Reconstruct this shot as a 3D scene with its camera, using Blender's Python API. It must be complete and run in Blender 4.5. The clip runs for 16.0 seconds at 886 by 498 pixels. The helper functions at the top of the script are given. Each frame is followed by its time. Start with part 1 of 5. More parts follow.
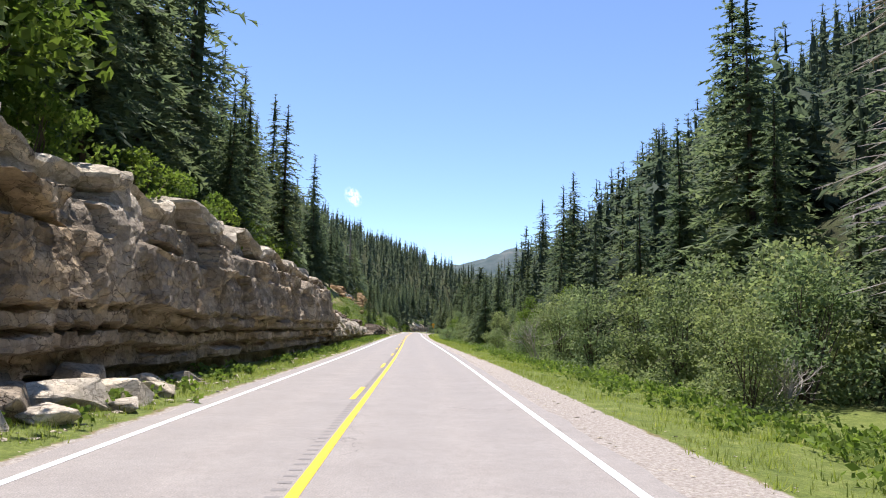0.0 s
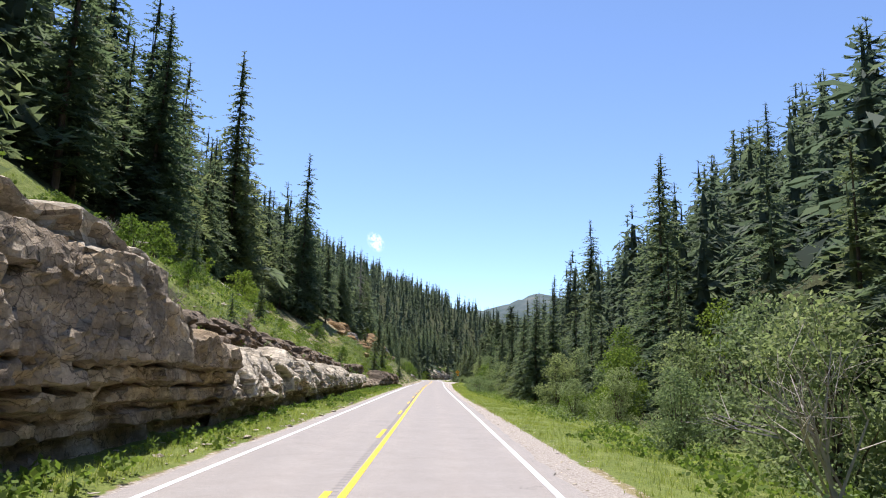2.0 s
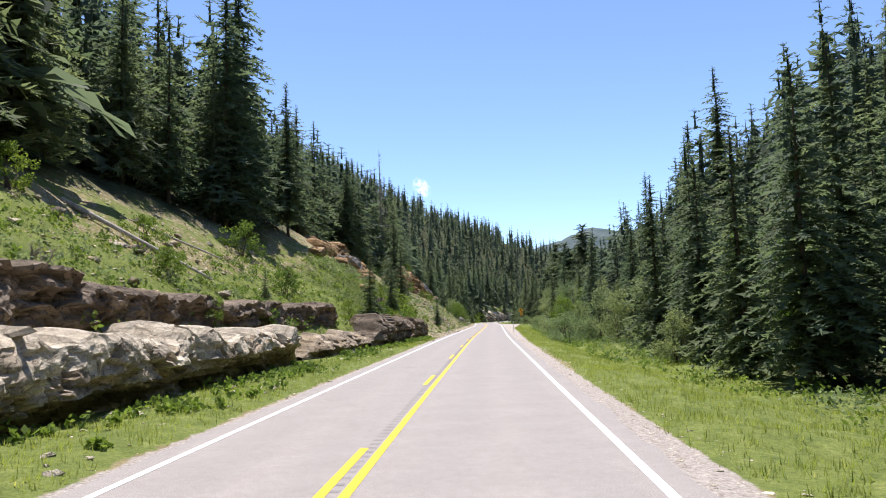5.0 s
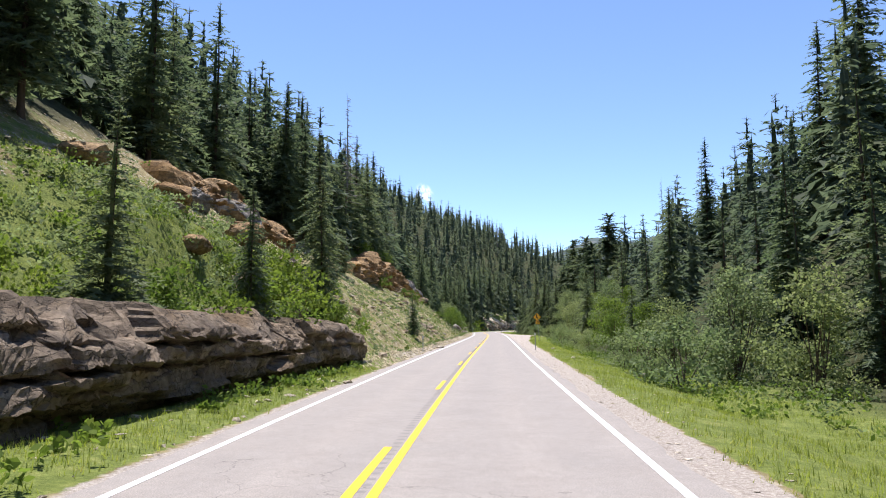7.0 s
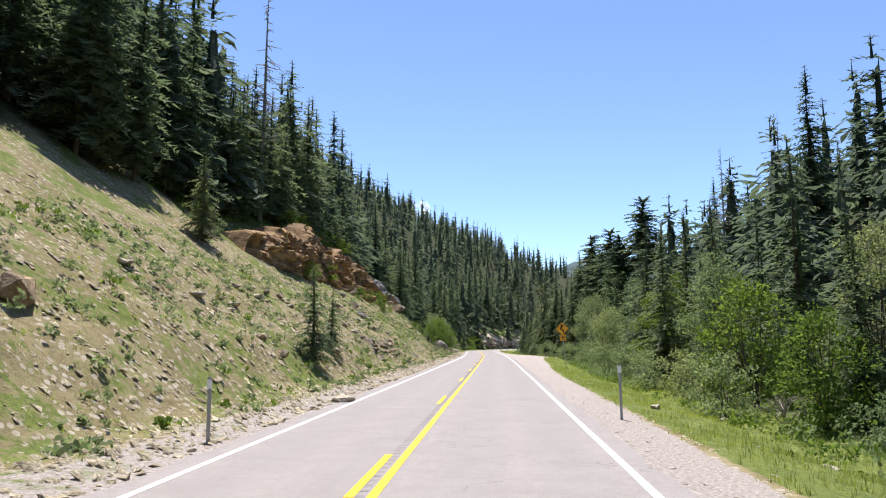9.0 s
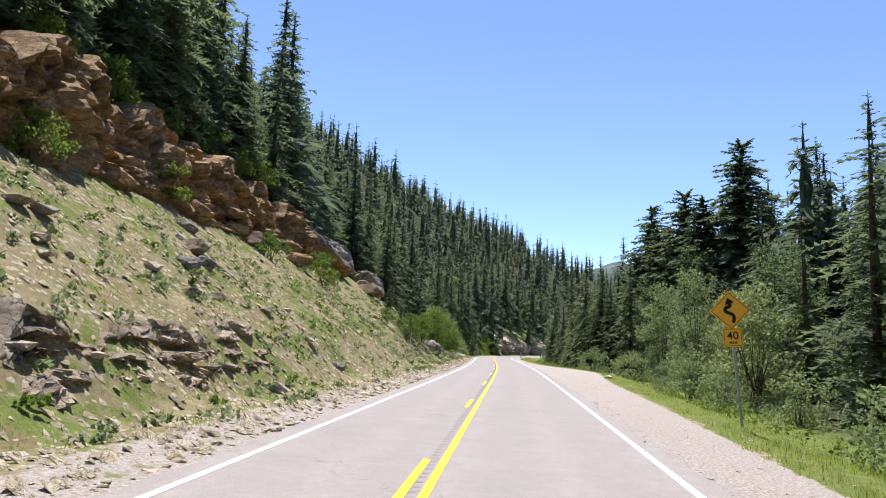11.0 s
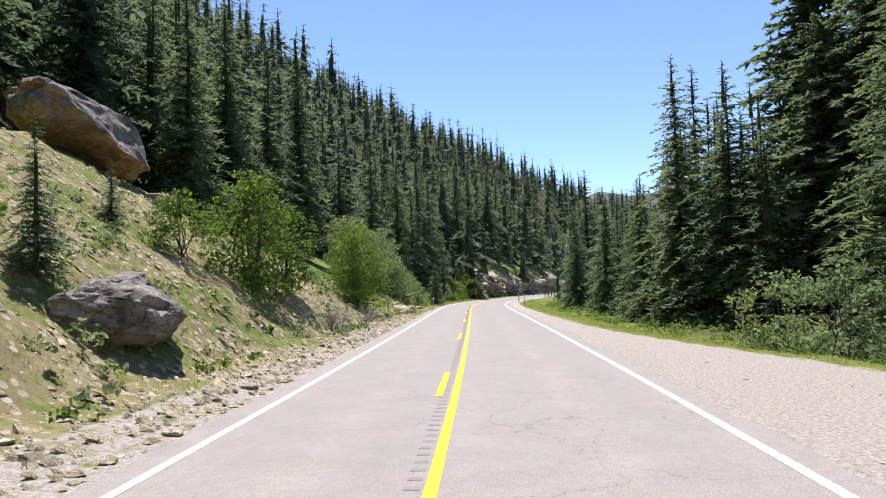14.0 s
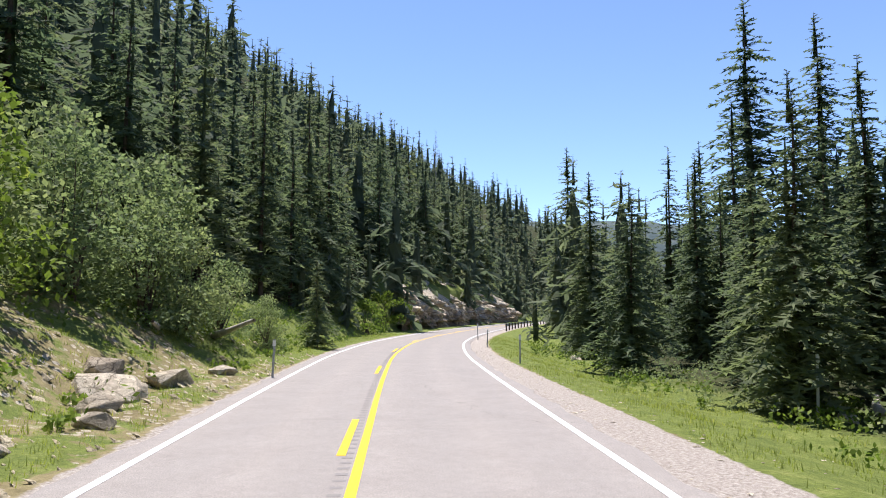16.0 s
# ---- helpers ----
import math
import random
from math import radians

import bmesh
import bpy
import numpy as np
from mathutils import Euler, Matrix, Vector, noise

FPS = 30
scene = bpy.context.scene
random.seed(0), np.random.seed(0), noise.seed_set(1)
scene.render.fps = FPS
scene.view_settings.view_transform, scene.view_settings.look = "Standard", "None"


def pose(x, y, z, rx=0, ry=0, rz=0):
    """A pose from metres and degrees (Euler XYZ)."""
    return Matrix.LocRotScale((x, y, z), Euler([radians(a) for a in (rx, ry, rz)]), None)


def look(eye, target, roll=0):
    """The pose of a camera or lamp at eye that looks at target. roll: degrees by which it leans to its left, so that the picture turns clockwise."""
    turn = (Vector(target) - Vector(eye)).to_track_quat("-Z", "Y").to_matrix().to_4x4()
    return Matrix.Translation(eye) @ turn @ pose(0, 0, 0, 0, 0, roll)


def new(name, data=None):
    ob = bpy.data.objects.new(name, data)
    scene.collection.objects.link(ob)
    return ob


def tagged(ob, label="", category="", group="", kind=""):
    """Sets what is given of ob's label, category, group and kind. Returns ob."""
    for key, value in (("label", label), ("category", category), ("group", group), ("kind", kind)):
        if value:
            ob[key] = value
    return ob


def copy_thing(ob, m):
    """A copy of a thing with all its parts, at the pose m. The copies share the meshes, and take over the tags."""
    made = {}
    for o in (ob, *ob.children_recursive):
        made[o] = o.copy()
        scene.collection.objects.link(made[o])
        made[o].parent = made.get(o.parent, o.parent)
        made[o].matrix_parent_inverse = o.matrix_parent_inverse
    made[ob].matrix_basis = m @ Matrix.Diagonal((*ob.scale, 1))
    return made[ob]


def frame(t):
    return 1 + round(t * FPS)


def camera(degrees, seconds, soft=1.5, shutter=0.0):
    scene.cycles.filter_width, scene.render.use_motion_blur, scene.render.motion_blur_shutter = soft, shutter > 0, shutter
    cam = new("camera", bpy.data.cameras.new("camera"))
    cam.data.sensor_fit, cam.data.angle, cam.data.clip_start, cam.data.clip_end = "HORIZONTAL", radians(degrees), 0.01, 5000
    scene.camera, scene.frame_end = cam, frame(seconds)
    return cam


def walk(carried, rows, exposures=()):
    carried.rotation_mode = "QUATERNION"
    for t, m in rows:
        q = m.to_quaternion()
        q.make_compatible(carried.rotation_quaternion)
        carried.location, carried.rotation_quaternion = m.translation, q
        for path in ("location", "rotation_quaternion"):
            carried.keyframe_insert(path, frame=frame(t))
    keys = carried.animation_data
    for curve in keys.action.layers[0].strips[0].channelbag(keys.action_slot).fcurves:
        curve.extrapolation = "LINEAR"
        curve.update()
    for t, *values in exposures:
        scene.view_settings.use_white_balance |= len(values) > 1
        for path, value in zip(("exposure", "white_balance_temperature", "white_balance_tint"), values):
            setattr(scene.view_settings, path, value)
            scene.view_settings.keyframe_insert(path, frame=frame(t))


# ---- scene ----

# ---- camera ----
cam = camera(65.6, 16.0, 1.05)
ROWS = [
    (0.0, -0.03, 5.76, 1.50, -2.18, 6.70, -1.14),
    (0.5, 0.13, 13.81, 1.58, -1.40, 5.99, -1.86),
    (1.0, 0.21, 21.53, 1.62, -0.83, 8.52, -1.60),
    (1.5, 0.23, 29.37, 1.66, 0.58, 10.30, -0.60),
    (2.0, 0.19, 37.28, 1.74, -0.34, 10.50, -1.51),
    (2.5, 0.15, 45.16, 1.70, 2.08, 9.58, -1.03),
    (3.0, 0.20, 53.36, 1.66, 3.62, 8.10, -2.36),
    (3.5, 0.22, 61.73, 1.68, 2.37, 6.44, 1.36),
    (4.0, 0.22, 70.11, 1.73, 2.67, 6.16, 2.30),
    (4.5, 0.25, 78.66, 1.77, 2.52, 6.13, 0.51),
    (5.0, -0.01, 87.14, 1.75, 4.26, 5.85, 1.86),
    (5.2, -0.18, 90.58, 1.72, 3.68, 6.27, 0.87),
    (7.3, -0.64, 128.73, 1.72, 4.29, 6.45, 0.31),
    (7.5, -0.38, 132.26, 1.71, 3.22, 6.19, -0.64),
    (8.0, -0.40, 141.07, 1.69, 3.82, 5.63, -1.76),
    (8.5, -0.55, 150.01, 1.68, 3.59, 6.18, -0.59),
    (8.7, -0.59, 153.60, 1.71, 4.02, 7.35, 0.02),
    (10.8, -0.96, 192.44, 1.70, 5.46, 8.58, -3.01),
    (11.0, -0.98, 196.18, 1.65, 5.42, 8.06, -2.45),
    (11.5, -1.00, 205.60, 1.64, 6.54, 6.09, -1.27),
    (12.0, -1.04, 215.11, 1.64, 3.68, 4.20, 1.28),
    (12.5, -1.11, 224.51, 1.62, 1.59, 6.21, -3.34),
    (13.0, -1.16, 234.24, 1.66, -1.18, 7.76, -1.15),
    (13.5, -1.16, 243.97, 1.66, 1.32, 7.06, -2.06),
    (14.0, -1.38, 253.55, 1.67, 4.36, 3.41, 1.83),
    (14.5, -1.56, 263.13, 1.74, 1.80, 4.54, 2.15),
    (15.0, -1.72, 272.74, 1.79, -0.42, 7.06, 4.62),
    (15.5, -1.96, 282.37, 1.79, -1.63, 6.26, 3.98),
    (16.0, -2.38, 291.98, 1.81, -1.59, 5.40, -0.06),
]
walk(cam, [(t, pose(x, y, z, 90 + pitch, roll, yaw)) for t, x, y, z, yaw, pitch, roll in ROWS], [(0.0, 0.8, 6300, 15), (16.0, 0.8, 6300, 15)])

# ---- light ----
SUN_FROM = Vector((-0.11, 0.3, 0.94)).normalized()
world = bpy.data.worlds.new("world")
scene.world = world
world.use_nodes = True
wn, wl = world.node_tree.nodes, world.node_tree.links
sky = wn.new("ShaderNodeTexSky")
sky.sky_type, sky.sun_disc = "NISHITA", False
sky.sun_elevation = math.asin(SUN_FROM.z)
sky.sun_rotation = math.atan2(SUN_FROM.x, SUN_FROM.y)
sky.altitude, sky.air_density, sky.dust_density, sky.ozone_density = 2300, 0.88, 0.05, 2.6
wn["Background"].inputs["Strength"].default_value = 0.145
wl.new(sky.outputs[0], wn["Background"].inputs["Color"])
sun = new("sun", bpy.data.lights.new("sun", "SUN"))
sun.data.energy, sun.data.angle, sun.data.color = 4.7, radians(0.53), (1.0, 0.96, 0.9)
sun.matrix_world = look(SUN_FROM * 200, (0, 0, 0))


# ---- materials ----
class Nodes:
    """A small builder of node materials."""

    def __init__(self, name):
        self.m = bpy.data.materials.new(name)
        self.m.use_nodes = True
        self.t = self.m.node_tree
        self.bsdf = self.t.nodes["Principled BSDF"]
        self.at = self.add("ShaderNodeTexCoord").outputs["Object"]
        self.geo = self.add("ShaderNodeNewGeometry")
        self.info = self.add("ShaderNodeObjectInfo")

    def add(self, kind, **inputs):
        n = self.t.nodes.new(kind)
        for k, v in inputs.items():
            self.put(n.inputs[k], v)
        return n

    def put(self, socket, v):
        if isinstance(v, bpy.types.NodeSocket):
            self.t.links.new(v, socket)
        else:
            socket.default_value = v

    def noise(self, scale, detail=4.0, rough=0.55, at=None, dist=0.0):
        n = self.add("ShaderNodeTexNoise", Scale=scale, Detail=detail, Roughness=rough, Distortion=dist)
        self.put(n.inputs["Vector"], self.geo.outputs["Position"] if at is None else at)
        return n.outputs["Fac"]

    def ramp(self, fac, *stops):
        n = self.add("ShaderNodeValToRGB", Fac=fac)
        e = n.color_ramp.elements
        while len(e) < len(stops):
            e.new(0.5)
        for k, (p, c) in zip(e, stops):
            k.position, k.color = p, (*c, 1) if len(c) == 3 else c
        return n.outputs["Color"]

    def mix(self, fac, a, b, how="MIX"):
        n = self.add("ShaderNodeMix")
        n.data_type, n.blend_type = "RGBA", how
        for i, v in ((0, fac), (6, a), (7, b)):
            if isinstance(v, tuple) and len(v) == 3:
                v = (*v, 1)
            self.put(n.inputs[i], v)
        return n.outputs[2]

    def math(self, how, a, b=0.0, clamp=False):
        n = self.add("ShaderNodeMath")
        n.operation, n.use_clamp = how, clamp
        self.put(n.inputs[0], a), self.put(n.inputs[1], b)
        return n.outputs[0]

    def bump(self, height, strength=0.4, distance=0.05):
        n = self.add("ShaderNodeBump", Height=height, Strength=strength, Distance=distance)
        self.put(self.bsdf.inputs["Normal"], n.outputs[0])

    def done(self, color, rough=0.8, metal=0.0, spec=0.3):
        b = self.bsdf.inputs
        self.put(b["Base Color"], (*color, 1) if isinstance(color, tuple) and len(color) == 3 else color)
        self.put(b["Roughness"], rough), self.put(b["Metallic"], metal), self.put(b["Specular IOR Level"], spec)
        return self.m


def foliage(name, dark, light, dry, see=0.25, glow=(1.15, 1.22, 0.75)):
    """Leaves or needles: varied from clump to clump and from plant to plant, a little light comes through."""
    n = Nodes(name)
    c = n.ramp(n.geo.outputs["Random Per Island"], (0.0, dark), (0.65, light), (0.94, light), (1.0, dry))
    v = n.math("MULTIPLY_ADD", n.info.outputs["Random"], 0.5)
    n.t.nodes[-1].inputs[2].default_value = 0.75
    c = n.mix(1.0, c, n.ramp(n.info.outputs["Random"], (0.0, (0.75, 0.82, 0.8)), (0.5, (1, 1, 1)), (1.0, (1.12, 1.06, 0.92))), "MULTIPLY")
    c = n.mix(1.0, c, n.ramp(n.noise(0.07, 2), (0.3, (0.75, 0.8, 0.8)), (0.7, (1.2, 1.15, 1.0))), "MULTIPLY")
    m = n.done(c, 0.7, spec=0.12)
    tr = n.add("ShaderNodeBsdfTranslucent", Color=n.mix(1.0, c, glow, "MULTIPLY"))
    mx = n.add("ShaderNodeMixShader", Fac=see)
    n.t.links.new(n.bsdf.outputs[0], mx.inputs[1])
    n.t.links.new(tr.outputs[0], mx.inputs[2])
    n.t.links.new(mx.outputs[0], n.t.nodes["Material Output"].inputs["Surface"])
    return m


def make_asphalt():
    n = Nodes("worn_asphalt")
    c = n.ramp(n.noise(1.3, 5), (0.3, (0.282, 0.252, 0.228)), (0.7, (0.318, 0.287, 0.26)))
    c = n.mix(0.35, c, n.ramp(n.noise(7, 5, 0.75), (0.35, (0.72, 0.72, 0.72)), (0.65, (1.2, 1.2, 1.2))), "MULTIPLY")
    c = n.mix(0.8, c, n.ramp(n.noise(55, 2, 0.7), (0.3, (0.55, 0.55, 0.55)), (0.7, (1.35, 1.33, 1.3))), "MULTIPLY")
    lane = n.add("ShaderNodeSeparateXYZ")
    n.t.links.new(n.add("ShaderNodeAttribute").outputs["Vector"], lane.inputs[0])
    n.t.nodes[-1].attribute_name = "across"
    s = n.math("ABSOLUTE", n.math("SINE", n.math("MULTIPLY", lane.outputs[0], 2.1)))
    c = n.mix(n.math("MULTIPLY", s, 0.22), c, (0.215, 0.2, 0.187))
    stain = n.ramp(n.noise(0.35, 6, 0.65), (0.54, (0, 0, 0)), (0.75, (0.28, 0.28, 0.28)))
    c = n.mix(stain, c, (0.19, 0.178, 0.168))
    w = n.add("ShaderNodeTexVoronoi", Scale=0.16)
    w.feature = "DISTANCE_TO_EDGE"
    warp = n.add("ShaderNodeVectorMath")
    warp.operation = "ADD"
    n.t.links.new(n.geo.outputs["Position"], warp.inputs[0])
    nn = n.add("ShaderNodeTexNoise", Scale=0.8, Detail=5.0)
    n.t.links.new(n.geo.outputs["Position"], nn.inputs["Vector"])
    sc = n.add("ShaderNodeVectorMath")
    sc.operation = "SCALE"
    n.t.links.new(nn.outputs["Color"], sc.inputs[0])
    sc.inputs["Scale"].default_value = 3.0
    n.t.links.new(sc.outputs[0], warp.inputs[1])
    n.t.links.new(warp.outputs[0], w.inputs["Vector"])
    crack = n.math("MULTIPLY", n.math("LESS_THAN", w.outputs["Distance"], 0.0016), n.math("GREATER_THAN", n.noise(0.06, 2), 0.5))
    c = n.mix(n.math("MULTIPLY", crack, 0.4), c, (0.06, 0.055, 0.05))
    n.bump(n.noise(70, 3, 0.7), 0.5, 0.008)
    return n.done(c, 0.85, spec=0.25)


def make_ground():
    """Grass, bare pinkish soil and stones, by patches and by how steep the ground is."""
    n = Nodes("mountain_ground")
    soil = n.ramp(n.noise(0.9, 6, 0.65), (0.25, (0.18, 0.148, 0.075)), (0.5, (0.285, 0.24, 0.126)), (0.75, (0.4, 0.345, 0.2)))
    soil = n.mix(0.7, soil, n.ramp(n.noise(7, 5, 0.7), (0.35, (0.6, 0.58, 0.55)), (0.65, (1.25, 1.22, 1.2))), "MULTIPLY")
    grass = n.ramp(n.noise(2.2, 6, 0.7), (0.25, (0.1, 0.13, 0.035)), (0.55, (0.175, 0.205, 0.055)), (0.8, (0.29, 0.285, 0.105)))
    grass = n.mix(0.8, grass, n.ramp(n.noise(12, 4, 0.75), (0.3, (0.55, 0.6, 0.55)), (0.7, (1.3, 1.3, 1.2))), "MULTIPLY")
    vo = n.add("ShaderNodeTexVoronoi", Scale=5.5)
    n.t.links.new(n.geo.outputs["Position"], vo.inputs["Vector"])
    chip = n.ramp(n.math("MULTIPLY", n.add("ShaderNodeSeparateColor", Color=vo.outputs["Color"]).outputs[0], n.math("LESS_THAN", vo.outputs["Distance"], 0.42)), (0.5, (0, 0, 0)), (0.62, (0.8, 0.8, 0.8)))
    soil = n.mix(chip, soil, n.ramp(n.noise(5, 3), (0.3, (0.36, 0.3, 0.22)), (0.7, (0.6, 0.54, 0.44))))
    a = n.add("ShaderNodeAttribute")
    a.attribute_name = "grassy"
    edge = n.math("ADD", a.outputs["Fac"], n.math("MULTIPLY", n.math("SUBTRACT", n.noise(0.45, 6, 0.7), 0.5), 2.4))
    edge = n.math("ADD", edge, n.math("MULTIPLY", n.math("SUBTRACT", n.noise(3.5, 4, 0.7), 0.5), 1.2))
    c = n.mix(n.ramp(edge, (0.42, (0, 0, 0)), (0.58, (1, 1, 1))), soil, grass)
    b = n.add("ShaderNodeAttribute")
    b.attribute_name = "gravel"
    grav = n.ramp(n.noise(16, 4, 0.75), (0.3, (0.22, 0.18, 0.15)), (0.55, (0.42, 0.37, 0.32)), (0.75, (0.6, 0.55, 0.49)))
    e2 = n.math("ADD", b.outputs["Fac"], n.math("MULTIPLY", n.math("SUBTRACT", n.noise(1.6, 5, 0.7), 0.5), 0.9))
    c = n.mix(n.ramp(e2, (0.45, (0, 0, 0)), (0.58, (1, 1, 1))), c, grav)
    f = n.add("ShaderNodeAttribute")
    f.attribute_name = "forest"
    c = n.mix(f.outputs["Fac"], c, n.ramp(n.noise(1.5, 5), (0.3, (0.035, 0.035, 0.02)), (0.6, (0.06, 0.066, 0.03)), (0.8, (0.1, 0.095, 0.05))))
    n.bump(n.mix(0.5, n.noise(6, 6, 0.7), n.noise(30, 3, 0.7)), 0.8, 0.12)
    return n.done(c, 0.95, spec=0.1)


def make_rock(name, low, mid, high, stain, scale=1.0, spotted=False, patches=False):
    n = Nodes(name)
    c = n.ramp(n.noise(0.55 * scale, 7, 0.65, dist=0.5), (0.28, low), (0.5, mid), (0.74, high))
    fine = n.ramp(n.noise(9 * scale, 6, 0.75), (0.3, (0.55, 0.53, 0.5)), (0.7, (1.22, 1.2, 1.18)))
    c = n.mix(0.75, c, fine, "MULTIPLY")
    st = n.add("ShaderNodeVectorMath")
    st.operation = "MULTIPLY"
    n.t.links.new(n.geo.outputs["Position"], st.inputs[0])
    st.inputs[1].default_value = (1.3, 1.3, 0.16)
    c = n.mix(n.ramp(n.noise(1.0, 5, 0.6, at=st.outputs[0]), (0.55, (0, 0, 0)), (0.72, (0.75, 0.75, 0.75))), c, stain)
    bd = n.add("ShaderNodeVectorMath")
    bd.operation = "MULTIPLY"
    n.t.links.new(n.geo.outputs["Position"], bd.inputs[0])
    bd.inputs[1].default_value = (0.12, 0.12, 2.6)
    c = n.mix(0.6, c, n.ramp(n.noise(1.6, 4, 0.6, at=bd.outputs[0]), (0.35, (0.62, 0.6, 0.58)), (0.65, (1.15, 1.13, 1.1))), "MULTIPLY")
    wob = n.add("ShaderNodeTexNoise", Scale=1.3, Detail=5.0, Roughness=0.65)
    n.t.links.new(n.geo.outputs["Position"], wob.inputs["Vector"])
    wsc = n.add("ShaderNodeVectorMath")
    wsc.operation = "MULTIPLY_ADD"
    n.t.links.new(wob.outputs["Color"], wsc.inputs[0])
    wsc.inputs[1].default_value = (0.7, 0.7, 0.45)
    n.t.links.new(n.geo.outputs["Position"], wsc.inputs[2])
    lay = n.add("ShaderNodeVectorMath")
    lay.operation = "MULTIPLY"
    n.t.links.new(wsc.outputs[0], lay.inputs[0])
    lay.inputs[1].default_value = (0.9, 0.9, 1.7)
    relief = n.noise(5 * scale, 8, 0.7)
    for size, tone, width in ((1.1, 0.5, 0.018), (3.6, 0.42, 0.03)):
        cell = n.add("ShaderNodeTexVoronoi", Scale=size * scale)
        n.t.links.new(lay.outputs[0], cell.inputs["Vector"])
        shade = n.add("ShaderNodeSeparateColor", Color=cell.outputs["Color"]).outputs[0]
        c = n.mix(tone, c, n.ramp(shade, (0.0, (0.55, 0.54, 0.52)), (0.6, (1.05, 1.05, 1.05)), (1.0, (1.45, 1.43, 1.4))), "MULTIPLY")
        edge = n.add("ShaderNodeTexVoronoi", Scale=size * scale)
        edge.feature = "DISTANCE_TO_EDGE"
        n.t.links.new(lay.outputs[0], edge.inputs["Vector"])
        line = n.ramp(edge.outputs["Distance"], (0.0, (1, 1, 1)), (width, (0, 0, 0)))
        c = n.mix(n.math("MULTIPLY", line, n.math("GREATER_THAN", n.noise(0.7 * size, 3), 0.47)), c, stain)
        relief = n.math("SUBTRACT", n.math("ADD", relief, n.math("MULTIPLY", shade, 0.5)), n.math("MULTIPLY", line, 0.5))
    if patches:
        c = n.mix(n.ramp(n.noise(0.33, 5, 0.6, dist=0.8), (0.5, (0, 0, 0)), (0.66, (0.65, 0.65, 0.65))), c, n.mix(1.0, c, (1.12, 0.97, 0.72), "MULTIPLY"))
        c = n.mix(n.ramp(n.noise(0.8, 6, 0.7, dist=0.6), (0.6, (0, 0, 0)), (0.68, (0.7, 0.7, 0.7))), c, n.mix(1.0, c, (1.6, 1.62, 1.65), "MULTIPLY"))
    if spotted:
        c = n.mix(n.ramp(n.noise(3.5, 4, 0.6), (0.6, (0, 0, 0)), (0.68, (0.7, 0.7, 0.7))), c, (0.42, 0.42, 0.36))
    n.bump(n.mix(0.35, relief, n.noise(26 * scale, 4, 0.7)), 0.9, 0.09)
    return n.done(c, 0.9, spec=0.2)


def make_paint(name, color, worn):
    n = Nodes(name)
    c = n.mix(0.5, color, n.ramp(n.noise(9, 5, 0.7), (0.3, (0.75, 0.75, 0.75)), (0.7, (1.1, 1.1, 1.1))), "MULTIPLY")
    c = n.mix(n.ramp(n.noise(14, 5, 0.75), (0.62, (0, 0, 0)), (0.7, (0.8, 0.8, 0.8))), c, worn)
    n.bump(n.noise(70, 3, 0.7), 0.4, 0.006)
    return n.done(c, 0.6, spec=0.35)


def make_bark(name, a, b):
    n = Nodes(name)
    st = n.add("ShaderNodeVectorMath")
    st.operation = "MULTIPLY"
    n.t.links.new(n.geo.outputs["Position"], st.inputs[0])
    st.inputs[1].default_value = (9, 9, 1.6)
    c = n.ramp(n.noise(1.0, 6, 0.7, at=st.outputs[0]), (0.3, a), (0.7, b))
    n.bump(n.noise(1.0, 6, 0.7, at=st.outputs[0]), 0.8, 0.03)
    return n.done(c, 0.95, spec=0.1)


def make_plain(name, color, rough=0.6, metal=0.0, vary=0.25):
    n = Nodes(name)
    c = n.mix(vary, color, n.ramp(n.noise(6, 5, 0.7), (0.3, (0.5, 0.5, 0.5)), (0.7, (1.3, 1.3, 1.3))), "MULTIPLY")
    return n.done(c, rough, metal)


ASPHALT = make_asphalt()
GROUND = make_ground()
LIMESTONE = make_rock("tan_limestone", (0.24, 0.19, 0.135), (0.4, 0.335, 0.25), (0.55, 0.485, 0.39), (0.12, 0.095, 0.072), patches=True)
# Darker copy of the tan limestone: weathering, and wall 4's shade in the colour.
DARK_LIMESTONE = make_rock("weathered_shaded_limestone", (0.13, 0.1, 0.075), (0.22, 0.175, 0.13), (0.33, 0.275, 0.215), (0.06, 0.05, 0.042), patches=True)
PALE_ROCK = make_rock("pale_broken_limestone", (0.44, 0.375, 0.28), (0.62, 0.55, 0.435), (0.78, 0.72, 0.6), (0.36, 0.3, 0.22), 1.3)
GREY_ROCK = make_rock("grey_lichened_rock", (0.2, 0.175, 0.155), (0.31, 0.285, 0.255), (0.44, 0.41, 0.36), (0.1, 0.085, 0.075), 1.2, True)
SCREE_ROCK = make_rock("pale_scree_chips", (0.44, 0.375, 0.245), (0.6, 0.525, 0.365), (0.74, 0.665, 0.49), (0.38, 0.31, 0.2), 1.6)
RED_ROCK = make_rock("ochre_rock", (0.25, 0.155, 0.075), (0.4, 0.27, 0.14), (0.54, 0.41, 0.25), (0.12, 0.085, 0.055), 1.2, patches=True)
NEEDLES = foliage("spruce_needles", (0.1, 0.13, 0.085), (0.175, 0.215, 0.132), (0.215, 0.25, 0.15), 0.5, (1.02, 1.08, 0.86))
# Far trees greyer and bluer than near ones: haze put into the colour.
FAR_NEEDLES = foliage("hazed_needles", (0.092, 0.118, 0.092), (0.16, 0.192, 0.14), (0.21, 0.225, 0.155), 0.5, (1.02, 1.08, 0.88))
LEAVES = foliage("bright_leaves", (0.085, 0.13, 0.032), (0.165, 0.23, 0.055), (0.25, 0.29, 0.09), 0.48)
